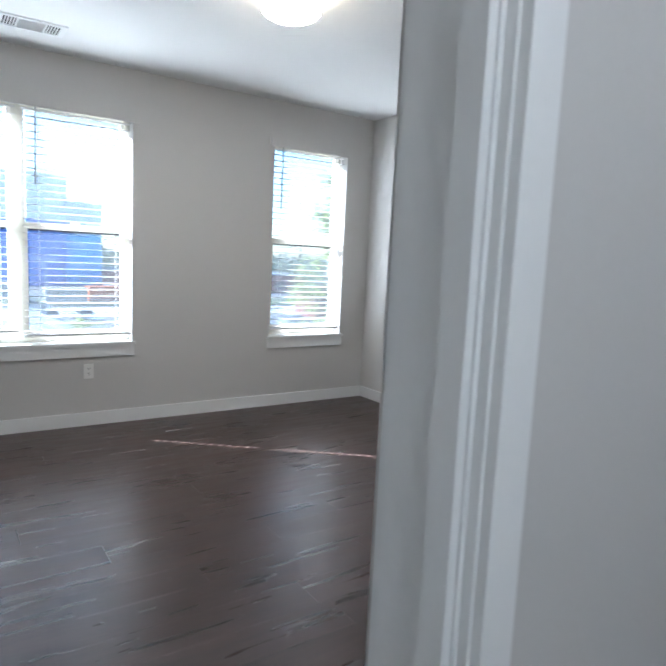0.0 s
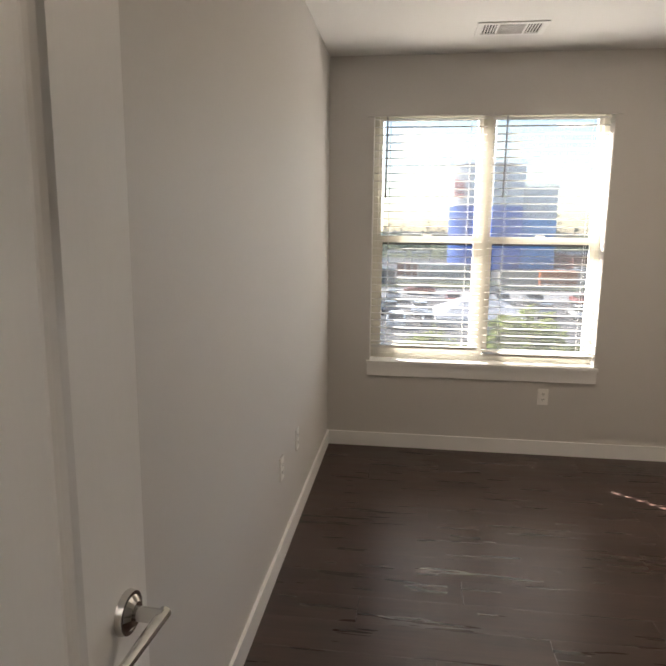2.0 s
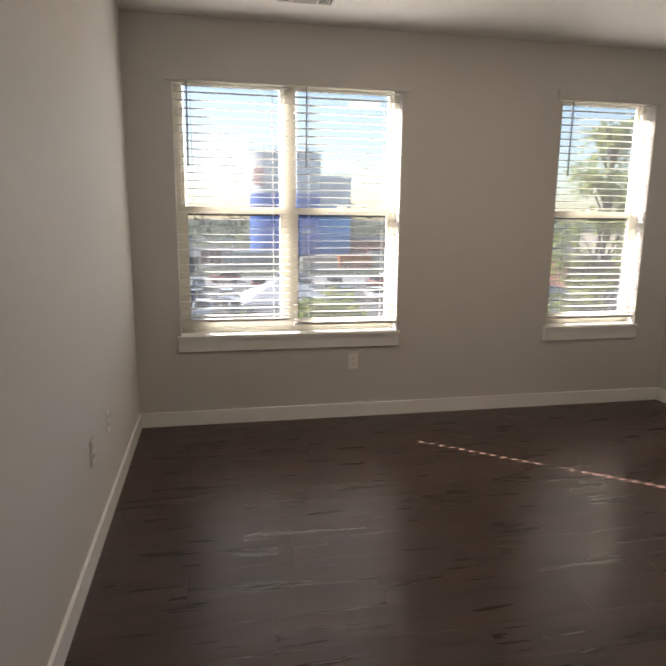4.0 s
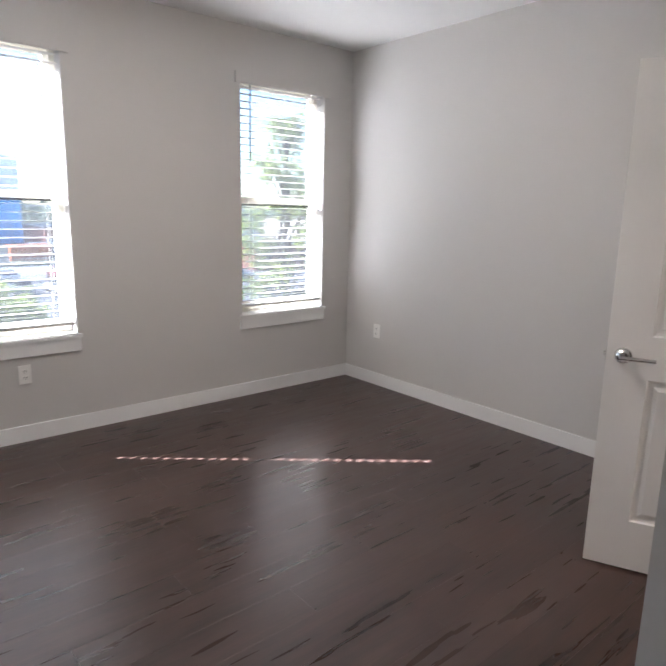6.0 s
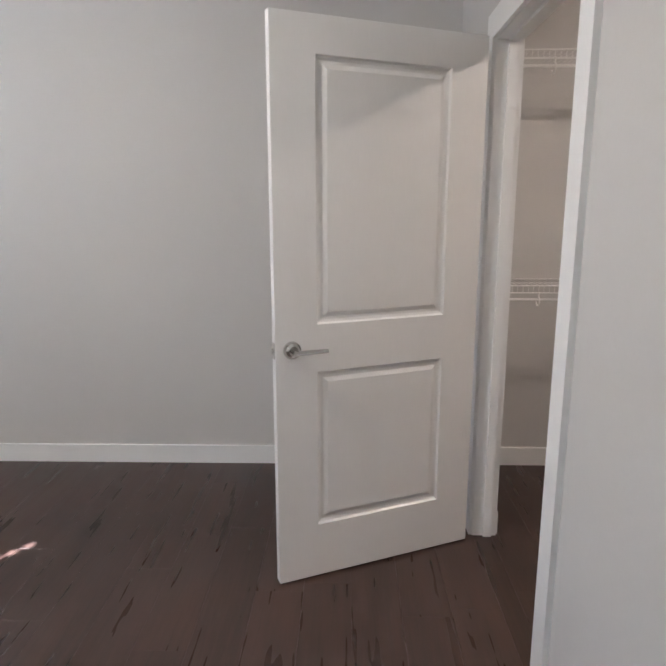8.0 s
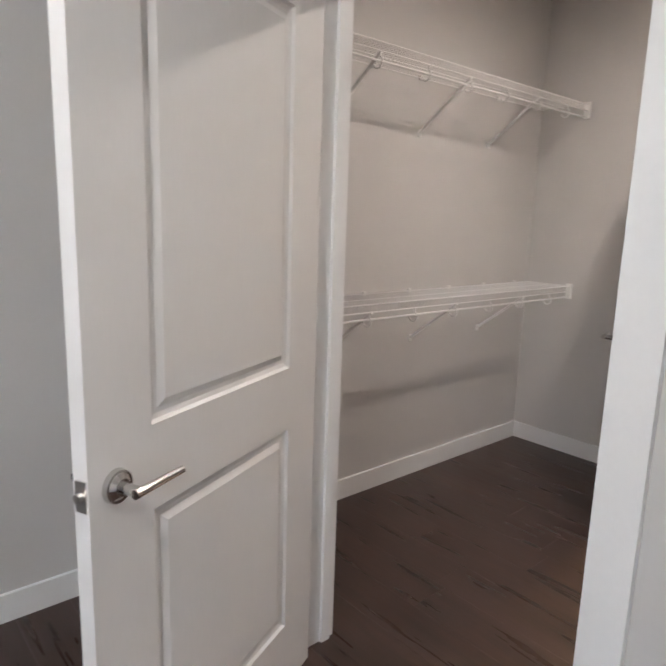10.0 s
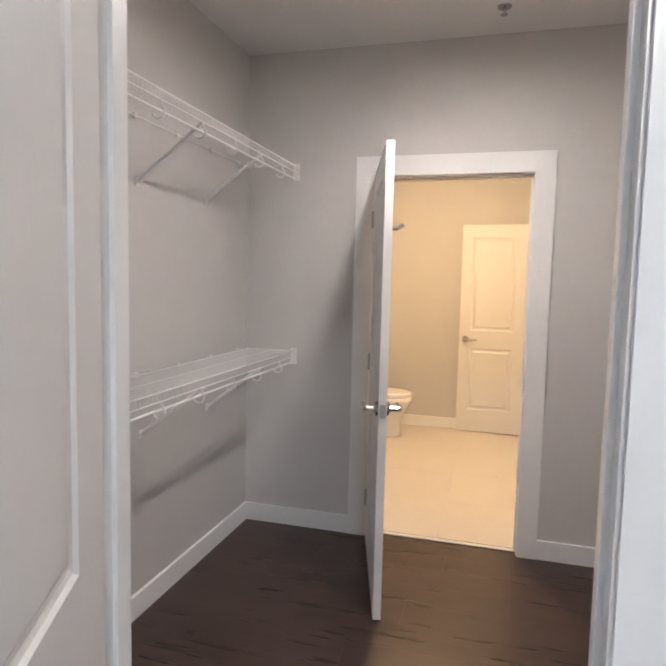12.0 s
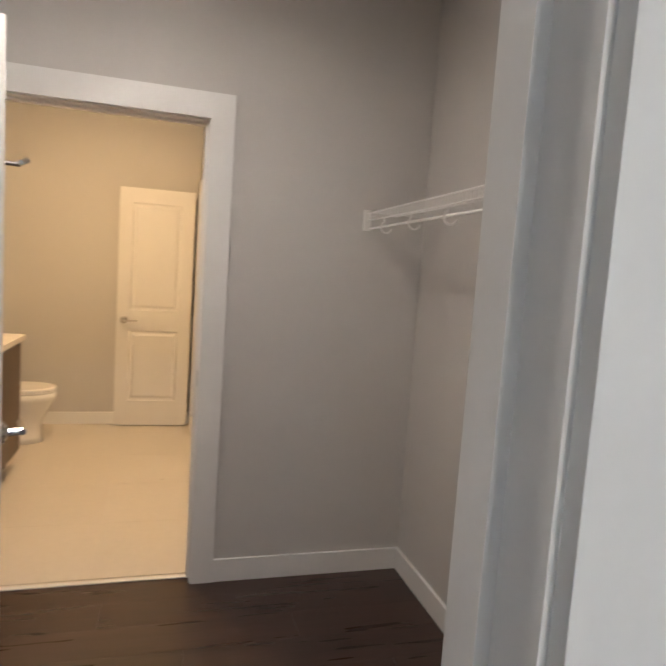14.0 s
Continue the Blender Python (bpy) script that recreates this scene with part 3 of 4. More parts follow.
# ---- closet shelves ----
def wire_shelf(z, xw, xf, y0, y1, braces, label, foot=0.235):
    """White wire shelf along a side wall xw, front edge at xf, from y0 to y1, with hang rod, loops and braces."""
    root = thing("wire_shelf", pose(0, 0, 0), label, "shelf", group="closet shelves")
    d = 1 if xf > xw else -1
    r = 0.0028
    bm = bmesh.new()
    for x, zz, rr in ((xw + d * 0.012, z, 0.0022), (xw + d * 0.15, z - 0.004, 0.0022), (xf, z, 0.0032), (xf, z - 0.034, 0.0032)):
        rod(bm, (x, y0, zz), (x, y1, zz), rr, 6)
    n = int((y1 - y0) / 0.0254)
    for i in range(n + 1):
        y = y0 + (i + 0.5) * (y1 - y0) / (n + 1)
        rod(bm, (xw + d * 0.006, y, z + 0.003), (xf, y, z + 0.003), 0.0009, 4)
        rod(bm, (xf + d * 0.003, y, z + 0.003), (xf + d * 0.003, y, z - 0.036), 0.0014, 4)
    tagged(done(bm, "wire_deck", WIRE, root), kind="stuff")
    bm = bmesh.new()
    rod(bm, (xf - d * 0.012, y0, z - 0.068), (xf - d * 0.012, y1, z - 0.068), 0.0052, 8)
    done(bm, "hang_rod", WIRE, root)
    y = y0 + 0.23
    while y < y1 - 0.05:
        bm = bmesh.new()
        pts = [Vector((xf, y, z - 0.034))] + [Vector((xf - d * 0.012 + d * 0.024 * math.sin(t), y, z - 0.074 + 0.024 * math.cos(t))) for t in [k * math.pi / 7 for k in range(1, 11)]]
        for p, q in zip(pts, pts[1:]):
            rod(bm, p, q, 0.0038, 6)
        done(bm, "rod_hook", WIRE, root)
        y += 0.295
    for y in braces:
        bm = bmesh.new()
        rod(bm, (xf, y, z - 0.036), (xw + d * 0.004, y, z - foot - 0.02), 0.0078, 8)
        box(bm, min(xw, xw + d * 0.006), max(xw, xw + d * 0.006), y - 0.010, y + 0.010, z - foot - 0.040, z - foot - 0.004)
        done(bm, "brace", WIRE, root)
    for ye, s in ((y0, 1), (y1, -1)):
        boxes("end_bracket", PLASTIC, [(xf - 0.017, xf + 0.017, min(ye, ye + s * 0.016), max(ye, ye + s * 0.016), z - 0.078, z + 0.014)], root, 0.003)
    for i in range(7):
        bm = bmesh.new()
        y = y0 + 0.15 + i * (y1 - y0 - 0.3) / 6
        box(bm, min(xw, xw + d * 0.014), max(xw, xw + d * 0.014), y - 0.008, y + 0.008, z - 0.008, z + 0.012)
        done(bm, "wall_clip", PLASTIC, root)
    return root


wire_shelf(2.105, 0, -0.300, YB, YC, [-5.513, -4.926, -4.34], "white coated wire shelf with hang rod high on the closet wall")
wire_shelf(1.050, 0, -0.300, YB, YC, [-5.535, -4.94, -4.35], "white coated wire shelf with hang rod at waist height")
wire_shelf(1.715, XC, XC + 0.285, YB, YC, [-4.55], "white coated wire shelf on the opposite closet wall")

# ---- bathroom ----
van = thing("bathroom_vanity", pose(0, 0, 0), "dark brown wooden vanity with pale counter against the bathroom wall", "vanity")
boxes("cabinet", VANITY, [(-0.53, 0, -7.72, -6.35, 0.10, 0.86), (-0.47, 0, -7.72, -6.35, 0.0, 0.10)], van, 0.002)
for y in (-7.70, -7.03):
    boxes("cabinet_door", VANITY, [(-0.55, -0.531, y, y + 0.65, 0.13, 0.84)], van, 0.004)
boxes("counter", STONE, [(-0.57, 0, -7.745, -6.33, 0.86, 0.895), (-0.02, 0, -7.745, -6.33, 0.895, 0.99)], van, 0.004)

toi = thing("toilet", pose(0, -8.32, 0), "white ceramic toilet with closed lid", "toilet")


def oval(bm, sections, n=28):
    """Skin a stack of ovals (cx, z, rx, ry)."""
    rings = [[bm.verts.new((cx + rx * math.cos(2 * math.pi * i / n), ry * math.sin(2 * math.pi * i / n), z)) for i in range(n)] for cx, z, rx, ry in sections]
    for p, q in zip(rings, rings[1:]):
        for i in range(n):
            bm.faces.new((p[i], p[(i + 1) % n], q[(i + 1) % n], q[i]))
    bm.faces.new(rings[0])
    bm.faces.new(rings[-1])


bm = bmesh.new()
oval(bm, [(-0.38, 0.0, 0.21, 0.125), (-0.38, 0.05, 0.20, 0.115), (-0.39, 0.16, 0.19, 0.105), (-0.41, 0.25, 0.22, 0.14), (-0.43, 0.33, 0.24, 0.175), (-0.435, 0.385, 0.245, 0.185)])
done(bm, "bowl", CERAMIC, toi, smooth=True)
bm = bmesh.new()
oval(bm, [(-0.43, 0.387, 0.248, 0.187), (-0.43, 0.402, 0.250, 0.189), (-0.43, 0.405, 0.246, 0.185), (-0.43, 0.408, 0.250, 0.189), (-0.43, 0.424, 0.247, 0.186), (-0.43, 0.430, 0.225, 0.165)])
done(bm, "seat_lid", CERAMIC, toi, smooth=False)
boxes("tank", CERAMIC, [(-0.205, -0.015, -0.20, 0.20, 0.38, 0.74)], toi, 0.02)
boxes("tank_lid", CERAMIC, [(-0.215, -0.010, -0.21, 0.21, 0.741, 0.775)], toi, 0.008)
bm = bmesh.new()
rod(bm, (-0.205, 0.14, 0.67), (-0.225, 0.14, 0.67), 0.010, 10)
rod(bm, (-0.222, 0.14, 0.67), (-0.222, 0.07, 0.66), 0.005, 8)
done(bm, "flush_lever", CHROME, toi)

# ---- outdoors ----
G = -7.5
tagged(boxes("ground", ASPHALT, [(-2500, 2500, 3.0, 3500, G - 0.3, G)]), "wide grey asphalt parking ground below the window", "ground", kind="structure")
tagged(boxes("road", CONCRETE, [(-300, 300, 78, 90, G, G + 0.004)]), "pale concrete road past the parking ground", "road", kind="structure")
tagged(boxes("verge", GRASS, [(-60, 60, 10, 26, G, G + 0.12), (-300, 300, 92, 106, G, G + 0.12), (-1500, 1500, 190, 1500, G, G + 0.05)]), "dry green grass verges", "grass", kind="structure")
bm = bmesh.new()
for x in range(-30, 40, 3):
    for y in (44, 58):
        box(bm, x - 0.06, x + 0.06, y, y + 5, G, G + 0.006)
tagged(done(bm, "parking_lines", CANVAS), "white painted parking bay lines", "marking", kind="structure")


def tank(x, y, r, h, blue, label, split=0.55, ribs=28):
    """Tall storage tank: blue lower wall, white upper wall, rim rings, roof cone and ladder cage."""
    root = thing("storage_tank", pose(x, y, G), label, "tank", group="storage tanks")
    bm = bmesh.new()
    lathe(bm, [(r, 0), (r, h * split)], 48)
    done(bm, "lower_wall", blue, root, smooth=False)
    bm = bmesh.new()
    lathe(bm, [(r - 0.02, h * split + 0.01), (r - 0.02, h), (r * 0.55, h + r * 0.09), (0.3, h + r * 0.13)], 48)
    done(bm, "upper_wall", TANKW, root)
    bm = bmesh.new()
    for z in (0.25, 0.5, 0.75, 0.995):
        lathe(bm, [(r + 0.02, h * z - 0.12), (r + 0.14, h * z - 0.12), (r + 0.14, h * z + 0.05), (r + 0.02, h * z + 0.05)], 48)
    done(bm, "ring", TANKW, root)
    bm = bmesh.new()
    for i in range(36):
        a = 2 * math.pi * i / 36
        rod(bm, (r * math.cos(a), r * math.sin(a), h), (r * math.cos(a), r * math.sin(a), h + 1.1), 0.06, 4)
        c = 2 * math.pi * (i + 1) / 36
        for z in (0.6, 1.1):
            rod(bm, (r * math.cos(a), r * math.sin(a), h + z), (r * math.cos(c), r * math.sin(c), h + z), 0.05, 4)
    done(bm, "railing", STEEL, root)
    return root


def patch(root, r, a0, a1, z0, z1, material, name, wave=0.0, n=10):
    """A painted field that follows the tank's wall."""
    bm = bmesh.new()
    lo, hi = [], []
    for i in range(n + 1):
        a = radians(a0 + (a1 - a0) * i / n)
        w = wave * math.sin(i / n * 6.3)
        lo.append(bm.verts.new((r * math.cos(a), r * math.sin(a), z0 + w)))
        hi.append(bm.verts.new((r * math.cos(a), r * math.sin(a), z1 + w)))
    for i in range(n):
        bm.faces.new((lo[i], lo[i + 1], hi[i + 1], hi[i]))
    return done(bm, name, material, root)


t1 = tank(14.8, 150, 9.0, 24.6, BLUE, "tall white storage tank with a deep blue painted lower wall", 0.60)
for k in range(6):
    patch(t1, 9.06, 205, 228, 16.9 + k * 0.72, 17.25 + k * 0.72, RED, "painted_stripe", 0.35)
for k in range(14):
    a = 255 + (k % 5) * 5 + 2 * (k // 5)
    patch(t1, 9.08, a, a + 2.2, 14.9 + (k // 5) * 1.3, 15.6 + (k // 5) * 1.3, TANKW, "painted_star", n=2)
t2 = tank(25.7, 152, 6.4, 19.0, LBLUE, "white storage tank with a light blue painted lower wall", 0.62)
for k, (a, z) in enumerate(((215, 6.5), (222, 8.2), (230, 11.6), (238, 12.6), (246, 12.2), (228, 6.0))):
    patch(t2, 6.46, a, a + 9, z, z + 1.5, TANKW, "painted_patch", 0.2, 4)


def building(x0, x1, y0, y1, h, skin, label, n, rows=1):
    root = thing("building", pose((x0 + x1) / 2, (y0 + y1) / 2, G), label, "building", group="buildings")
    w, d = (x1 - x0) / 2, (y1 - y0) / 2
    boxes("wall", skin, [(-w, w, -d, d, 0, h)], root)
    boxes("roof", ROOFG, [(-w - 0.3, w + 0.3, -d - 0.3, d + 0.3, h, h + 0.35)], root)
    for r in range(rows):
        for i in range(n):
            c = -w + (i + 0.5) * 2 * w / n
            z = 1.2 + r * 3.1
            boxes("window", DGLASS, [(c - w / n * 0.55, c + w / n * 0.55, -d - 0.05, -d + 0.02, z, z + 1.5)], root)
            boxes("frame", CANVAS, [(c - w / n * 0.62, c + w / n * 0.62, -d - 0.08, -d - 0.03, z - 0.15, z)], root)
    return root


building(-70, -18, 120, 140, 5.0, ROOFG, "long low grey industrial building with a dark roof", 12)
building(30, 75, 125, 142, 4.2, BRICKR, "low red-brown building beside the road", 10)
building(-120, -76, 150, 175, 6.5, STUCCO, "tan industrial hall beyond the tanks", 8)
building(82, 120, 105, 125, 6.8, STUCCO, "tan two-storey building across the street", 9, 2)
building(44, 66, 70, 76, 3.6, BRICKR, "small red-brown shop across the street", 6)


def car(x, y, turn, paint, label):
    root = thing("parked_car", pose(x, y, G, 0, 0, turn), label, "car", group="parked cars")
    bm = bmesh.new()
    prof = [(-2.2, 0.35), (-2.25, 0.75), (-1.9, 0.95), (1.2, 0.98), (2.1, 0.82), (2.25, 0.55), (2.2, 0.3)]
    for s in (-0.88, 0.88):
        for p in prof:
            bm.verts.new((p[0], s, p[1]))
    bm.verts.ensure_lookup_table()
    n = len(prof)
    for i in range(n):
        bm.faces.new((bm.verts[i], bm.verts[(i + 1) % n], bm.verts[n + (i + 1) % n], bm.verts[n + i]))
    bm.faces.new(bm.verts[:n])
    bm.faces.new(bm.verts[n:])
    done(bm, "body", paint, root, bevel=0.08)
    bm = bmesh.new()
    lo = [bm.verts.new(p) for p in ((-1.9, -0.78, 0.93), (1.0, -0.78, 0.93), (1.0, 0.78, 0.93), (-1.9, 0.78, 0.93))]
    hi = [bm.verts.new(p) for p in ((-1.35, -0.64, 1.42), (0.25, -0.64, 1.42), (0.25, 0.64, 1.42), (-1.35, 0.64, 1.42))]
    for i in range(4):
        bm.faces.new((lo[i], lo[(i + 1) % 4], hi[(i + 1) % 4], hi[i]))
    bm.faces.new(hi)
    done(bm, "glazing", DGLASS, root, bevel=0.03)
    boxes("roof", paint, [(-1.38, 0.28, -0.66, 0.66, 1.41, 1.47)], root, 0.03)
    for wx in (-1.4, 1.4):
        for s in (-1, 1):
            bm = bmesh.new()
            rod(bm, (wx, s * 0.72, 0.33), (wx, s * 0.91, 0.33), 0.33, 18)
            done(bm, "wheel", TYRE, root)
    return root


cars = [(-4.7, 52.5, 90, WPAINT), (-8.2, 53, 88, DPAINT), (-1.4, 53.2, 92, SPAINT), (-11.5, 60.5, 90, SPAINT), (-5.5, 61, 90, DPAINT), (-2.3, 61, 88, WPAINT), (2.0, 72, 90, RPAINT), (8, 72, 90, WPAINT),
        (12, 73, 92, SPAINT), (18, 74, 90, RPAINT), (-14, 74, 90, WPAINT), (-9, 73, 90, DPAINT), (28, 55, 10, WPAINT), (36, 62, 5, SPAINT), (24, 84, 0, WPAINT), (-16, 84, 0, DPAINT), (-14.6, 53, 90, WPAINT), (-17.5, 61, 92, SPAINT), (4.8, 61.5, 90, DPAINT), (11, 62, 88, SPAINT), (14.4, 61, 90, WPAINT),
        (-5.5, 73.5, 90, SPAINT), (-2, 82, 180, RPAINT), (8, 86, 0, SPAINT), (31, 75, 90, DPAINT), (41, 84, 0, WPAINT)]
for x, y, a, p in cars:
    car(x, y, a, p, {"white_car_paint": "white", "dark_car_paint": "dark", "silver_car_paint": "silver", "red_car_paint": "red"}[p.name] + " parked car on the asphalt")

# canopy tent
tent = thing("canopy_tent", pose(1.8, 42, G), "white fabric canopy tent with a pointed top", "tent")
bm = bmesh.new()
top = bm.verts.new((0, 0, 4.6))
ring = [bm.verts.new(p) for p in ((-3.4, -3.4, 2.9), (3.4, -3.4, 2.9), (3.4, 3.4, 2.9), (-3.4, 3.4, 2.9))]
low = [bm.verts.new(p) for p in ((-3.4, -3.4, 2.5), (3.4, -3.4, 2.5), (3.4, 3.4, 2.5), (-3.4, 3.4, 2.5))]
for i in range(4):
    bm.faces.new((ring[i], ring[(i + 1) % 4], top))
    bm.faces.new((low[i], low[(i + 1) % 4], ring[(i + 1) % 4], ring[i]))
done(bm, "roof", CANVAS, tent)
for x in (-3.35, 3.35):
    for y in (-3.35, 3.35):
        bm = bmesh.new()
        rod(bm, (x, y, 0), (x, y, 2.6), 0.05, 8)
        done(bm, "pole", STEEL, tent)

ORANGE = mat("orange_container_paint", (0.50, 0.13, 0.03), 0.6, var=0.12, scale=0.8, grain=6)


def container(x, y, turn, l, paint, label):
    """Ribbed freight container with end doors."""
    root = thing("freight_container", pose(x, y, G, 0, 0, turn), label, "container", group="freight containers")
    boxes("body", paint, [(-l / 2, l / 2, -1.2, 1.2, 0.15, 2.6)], root, 0.03)
    bm = bmesh.new()
    n = int(l / 0.35)
    for i in range(n):
        a = -l / 2 + 0.2 + i * (l - 0.4) / n
        for s in (-1, 1):
            box(bm, a, a + 0.15, s * 1.215 - 0.03, s * 1.215 + 0.03, 0.3, 2.45)
    tagged(done(bm, "rib", paint, root), kind="stuff")
    boxes("skid", STEEL, [(-l / 2, l / 2, -1.1, -0.9, 0, 0.15), (-l / 2, l / 2, 0.9, 1.1, 0, 0.15)], root)
    return root


for x, y, a, l, p, word in ((21, 100, 4, 6, ORANGE, "orange"), (28, 104, 0, 12, SPAINT, "grey"), (4, 112, 8, 12, SPAINT, "grey"), (-12, 99, 0, 12, DPAINT, "dark"), (-22, 103, 3, 12, STUCCO, "tan"),
                            (38, 98, 92, 6, RED, "red"), (-3, 118, 0, 6, BRICKR, "red-brown"), (33, 112, 0, 12, ROOFG, "dark grey"), (14, 96, 0, 6, STUCCO, "tan")):
    container(x, y, a, l, p, word + " ribbed steel freight container in the yard")
# pipe frames and posts in the yard
for x, y, h in ((-9.5, 95, 8), (-2, 100, 7), (26, 96, 9), (6.5, 64, 7.5)):
    p = thing("yard_lamp", pose(x, y, G), "grey steel yard lamp post with two heads", "lamp post", group="yard lamps")
    bm = bmesh.new()
    rod(bm, (0, 0, 0), (0, 0, h), 0.10, 8, 0.07)
    done(bm, "post", STEEL, p)
    boxes("head", STEEL, [(-0.9, -0.2, -0.15, 0.15, h - 0.1, h + 0.1), (0.2, 0.9, -0.15, 0.15, h - 0.1, h + 0.1)], p, 0.03)
for x in (-6.0, -1.5):
    p = thing("loading_gantry", pose(x, 108, G), "white steel loading gantry in the yard", "gantry", group="gantries")
    bm = bmesh.new()
    for a in (-1.6, 1.6):
        for b in (-1, 1):
            rod(bm, (a, b, 0), (a, b, 5.0), 0.16, 8)
    for z in (3.2, 5.0):
        for b in (-1, 1):
            rod(bm, (-1.8, b, z), (1.8, b, z), 0.16, 8)
    done(bm, "frame", CANVAS, p)
fence = thing("yard_fence", pose(0, 91, G), "pale slatted fence along the yard", "fence")
bm = bmesh.new()
for i in range(90):
    box(bm, -45 + i, -44.93 + i, -0.04, 0.04, 0, 1.8)
for z in (0.4, 1.0, 1.6):
    box(bm, -45, 45, -0.02, 0.02, z, z + 0.12)
tagged(done(bm, "rail", STEEL, fence), kind="stuff")


def tree(x, y, zt, trunk_r, clumps, seed, label, leaf=0.16, per=150, droop=0.5):
    """Tapered trunk, limbs to each clump, feathery leaf sprays. clumps: (dx, dy, z, r)."""
    rng = random.Random(seed)
    root = thing("tree", pose(x, y, G), label, "tree", group="trees")
    bm = bmesh.new()
    prev = Vector((0, 0, 0))
    hgt = zt - G
    for k in range(1, 7):
        nxt = Vector((rng.uniform(-0.12, 0.12) * k * 0.5, rng.uniform(-0.12, 0.12) * k * 0.5, hgt * 0.9 * k / 6))
        rod(bm, prev, nxt, trunk_r * (1 - (k - 1) / 6.5), 10, trunk_r * (1 - k / 6.5))
        prev = nxt
    done(bm, "trunk", BARK, root)
    bm = bmesh.new()
    lm = bmesh.new()
    for dx, dy, z, r in clumps:
        c = Vector((dx, dy, z - G))
        s = Vector((0, 0, max(0.5, c.z - 0.6 - 0.7 * math.hypot(dx, dy))))
        mid = (s + c) / 2 + Vector((0, 0, 0.25))
        rod(bm, s, mid, trunk_r * 0.3, 6, trunk_r * 0.2)
        rod(bm, mid, c, trunk_r * 0.2, 6, 0.012)
        for i in range(per // 10):
            way = Vector((rng.gauss(0, 1), rng.gauss(0, 1), rng.gauss(0, 0.8))).normalized()
            base = c + way * r * rng.uniform(0.05, 0.45)
            tip = base + way * r * rng.uniform(0.4, 0.75) + Vector((0, 0, -droop * r * 0.35))
            rod(bm, base, tip, 0.008, 3, 0.003)
            side = way.cross(Vector((0, 0, 1))).normalized() if abs(way.z) < 0.95 else Vector((1, 0, 0))
            for k in range(10):
                p = base.lerp(tip, (k + 0.5) / 10)
                for sg in (-1, 1):
                    d = (side * sg + way * 0.5 + Vector((rng.uniform(-0.3, 0.3), rng.uniform(-0.3, 0.3), rng.uniform(-0.9, 0.1)))).normalized()
                    l = leaf * rng.uniform(0.7, 1.3)
                    wv = d.cross(Vector((rng.uniform(-1, 1), rng.uniform(-1, 1), 1))).normalized() * l * 0.2
                    q = [p, p + d * l * 0.45 + wv, p + d * l, p + d * l * 0.45 - wv]
                    lm.faces.new([lm.verts.new(v) for v in q])
    done(bm, "limbs", BARK, root)
    tagged(done(lm, "leaves", LEAF, root), kind="stuff")
    return root


rng = random.Random(5)
cl = []
for i in range(78):
    z = rng.uniform(-4.0, 4.9)
    spread = 0.30 + 1.75 * max(0, min(1, (5.4 - z) / 4.5))
    a = rng.uniform(0, 6.283)
    rr = spread * math.sqrt(rng.uniform(0.1, 1))
    cl.append((rr * math.cos(a), rr * math.sin(a), z, rng.uniform(0.45, 0.8)))
tree(10.75, 16, 4.9, 0.17, cl, 3, "feathery green locust tree outside the narrow window", 0.12, 230)
cl = []
for i in range(40):
    a, rr = rng.uniform(0, 6.283), 2.0 * math.sqrt(rng.uniform(0.02, 1))
    cl.append((rr * math.cos(a), rr * math.sin(a), -1.7 - 0.28 * rr * rr + rng.uniform(-0.9, 0.1), rng.uniform(0.4, 0.7)))
tree(1.1, 20, -2.0, 0.15, cl, 7, "rounded green locust tree below the double window", 0.14, 260)
cl = []
for i in range(26):
    a, rr = rng.uniform(0, 6.283), 1.8 * math.sqrt(rng.uniform(0.02, 1))
    cl.append((rr * math.cos(a), rr * math.sin(a), -3.9 - 0.25 * rr * rr + rng.uniform(-0.8, 0.1), rng.uniform(0.4, 0.7)))
tree(-2.4, 28, -4.2, 0.13, cl, 11, "small grey-green tree beside the parking ground", 0.16, 130)

# far woods, uneven belts of crowns, distance haze put into their colour
bm = bmesh.new()
for i in range(900):
    x = rng.uniform(-420, 520)
    y = rng.choice((165, 185, 215, 260, 330)) + rng.uniform(-6, 6)
    if y < 180 and -10 < x < 36:
        continue
    s = rng.uniform(2.2, 4.6) * (y / 190)
    c = Vector((x, y, G + s * rng.uniform(0.6, 1.15)))
    for k in range(34):
        o = Vector((rng.gauss(0, 0.5), rng.gauss(0, 0.5), rng.gauss(0, 0.42))) * s
        d = [Vector((rng.gauss(0, 1), rng.gauss(0, 1), rng.gauss(0, 1))).normalized() * s * rng.uniform(0.16, 0.34) for _ in range(3)]
        bm.faces.new([bm.verts.new(c + o + q) for q in d])
tagged(done(bm, "far_woods", HAZELEAF), "dark green belt of far trees on the horizon", "woods", kind="stuff")

# ---- floor planks and tiles ----
floor = tagged(boxes("floor", GROUT, [(XW, 0, YB - 0.06, 0, -0.06, -0.004), (XW, XC - 0.12, -6.6, YB - 0.061, -0.06, -0.004)]), "dark brown wood-look vinyl plank floor with a soft sheen", "floor", kind="structure")
PW, PL = 0.180, 1.22
cache = {}


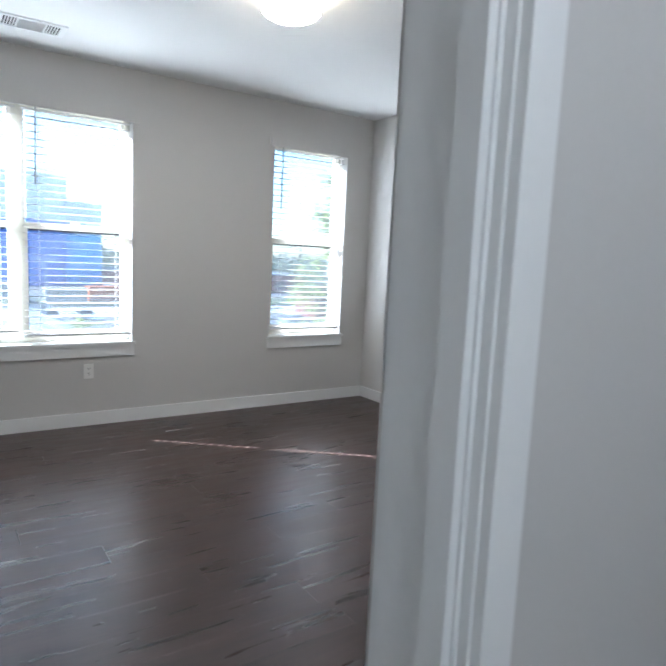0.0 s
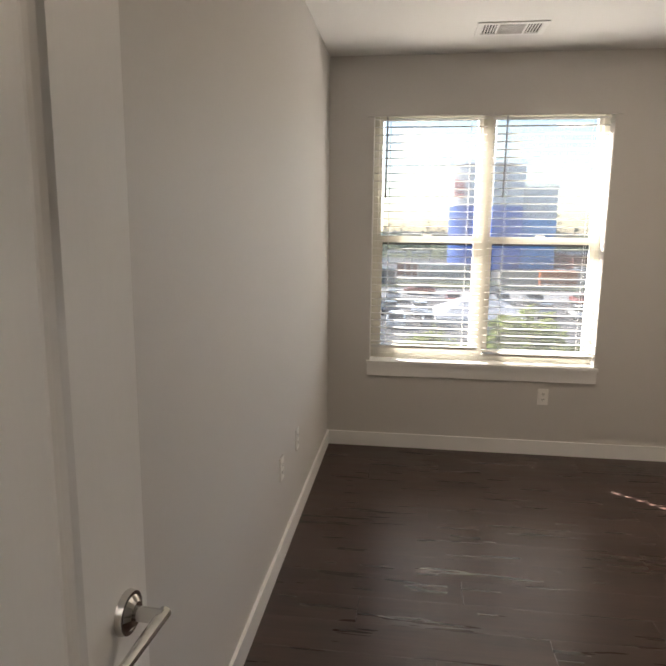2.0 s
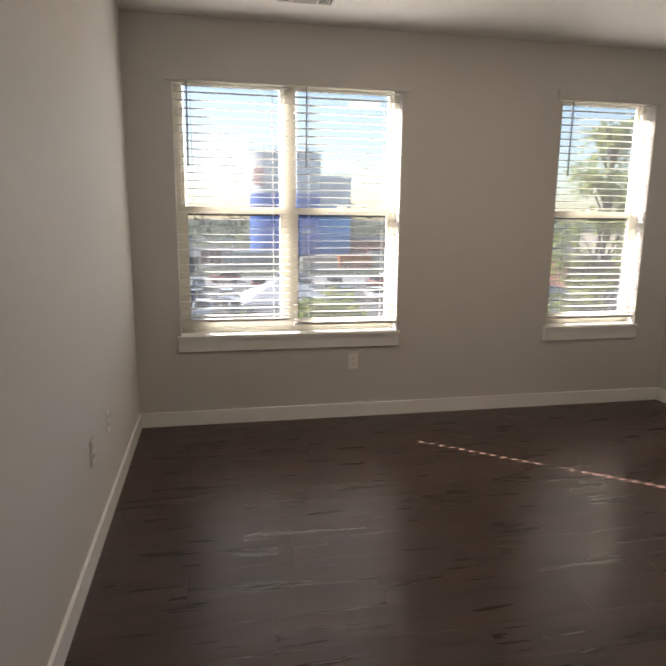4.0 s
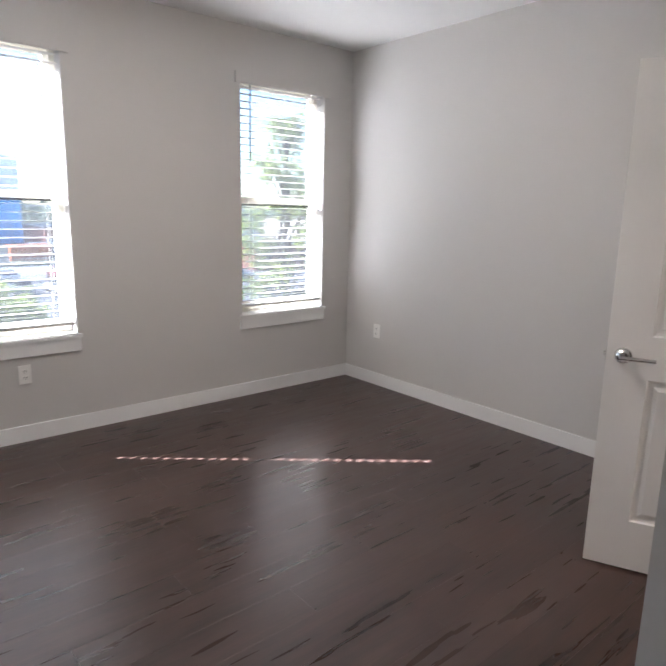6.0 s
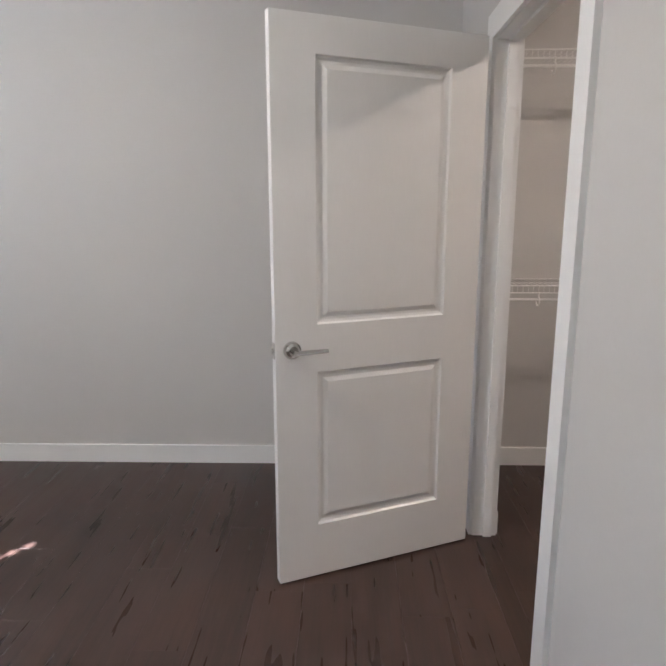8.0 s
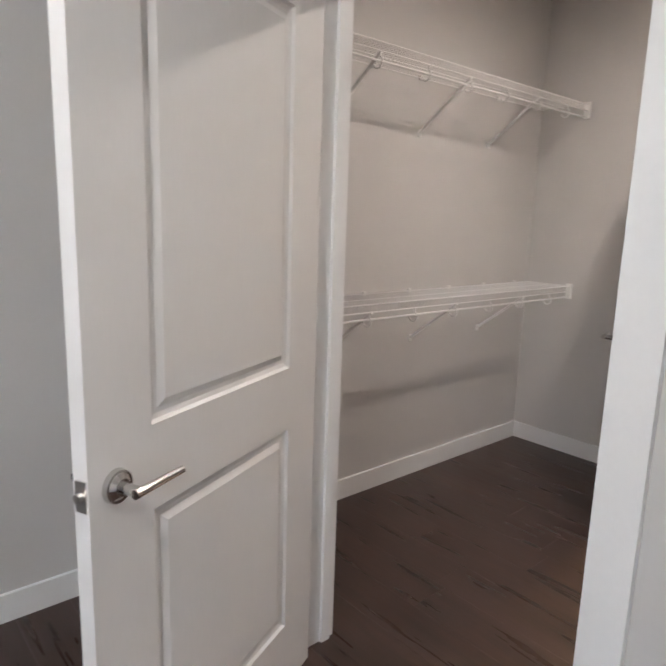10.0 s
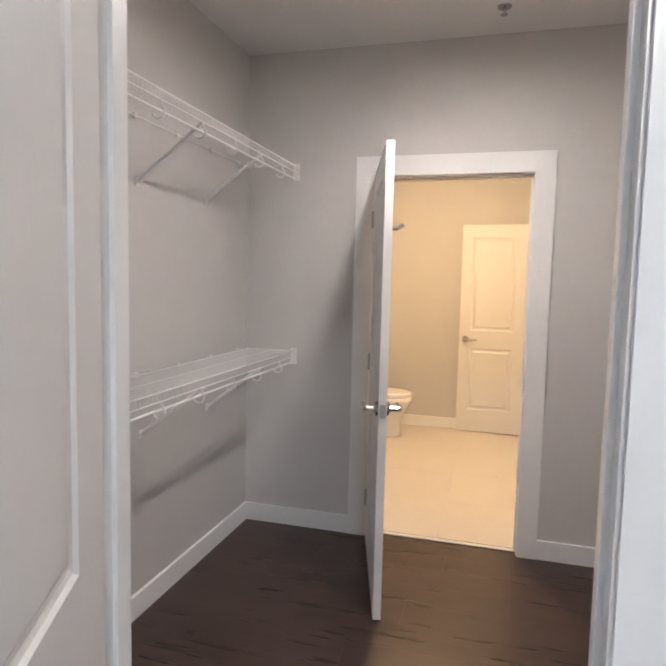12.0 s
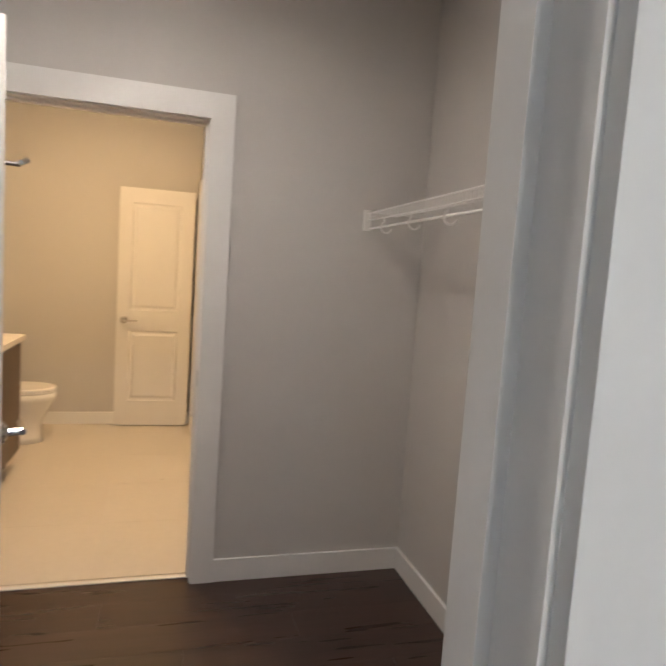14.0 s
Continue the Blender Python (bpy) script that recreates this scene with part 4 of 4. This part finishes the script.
def plank_mesh(l, w):
    key = (round(l, 3), round(w, 3))
    if key not in cache:
        bm = bmesh.new()
        g, c = 0.0002, 0.0004
        lo = [bm.verts.new(p) for p in ((g, g, -0.004), (l - g, g, -0.004), (l - g, w - g, -0.004), (g, w - g, -0.004))]
        mi = [bm.verts.new((v.co.x, v.co.y, -c)) for v in lo]
        hi = [bm.verts.new(p) for p in ((g + c, g + c, 0), (l - g - c, g + c, 0), (l - g - c, w - g - c, 0), (g + c, w - g - c, 0))]
        for p, q in ((lo, mi), (mi, hi)):
            for i in range(4):
                bm.faces.new((p[i], p[(i + 1) % 4], q[(i + 1) % 4], q[i]))
        bm.faces.new(hi)
        me = bpy.data.meshes.new("plank")
        bm.to_mesh(me)
        bm.free()
        me.materials.append(PLANK)
        cache[key] = me
    return cache[key]


def lay(x0, x1, y0, y1, row0):
    y, row = y0, row0
    while y < y1 - 1e-4:
        w = min(PW, y1 - y)
        x = x0
        first = PL * ((row * 0.37) % 1.0)
        l = first if first > 0.25 else first + 0.5
        while x < x1 - 1e-4:
            l = min(l, x1 - x)
            p = new("plank", plank_mesh(round(l, 2) if l != x1 - x else l, w))
            p.parent = floor
            p.matrix_basis = pose(x, y, 0)
            x += l
            l = PL
        y += w
        row += 1


lay(XW, 0, YS, 0, 0)
lay(XW, XC - 0.12, -6.6, YS, 3)
lay(XC - 0.12, 0, YB - 0.055, YS, 5)
bfloor = tagged(boxes("bathroom_floor", TGROUT, [(BX, 0, BY, YB - 0.061, -0.05, -0.003)]), "pale cream tile bathroom floor", "floor", kind="structure")
bm = bmesh.new()
box(bm, 0.0006, 0.5994, 0.0006, 0.5994, -0.003, 0.001)
me = bpy.data.meshes.new("tile")
bm.to_mesh(me)
bm.free()
me.materials.append(TILE)
for i in range(3):
    for k in range(5):
        t = new("tile", me)
        t.parent = bfloor
        t.matrix_basis = pose(BX + i * 0.6 - 0.04, BY + k * 0.6 - 0.30, 0)
boxes("threshold", CERAMIC, [(BD[0] + 0.013, BD[1] - 0.013, YB - 0.062, YB - 0.040, 0.0012, 0.006)], bpy.data.objects["door_frame_2"], 0.001)
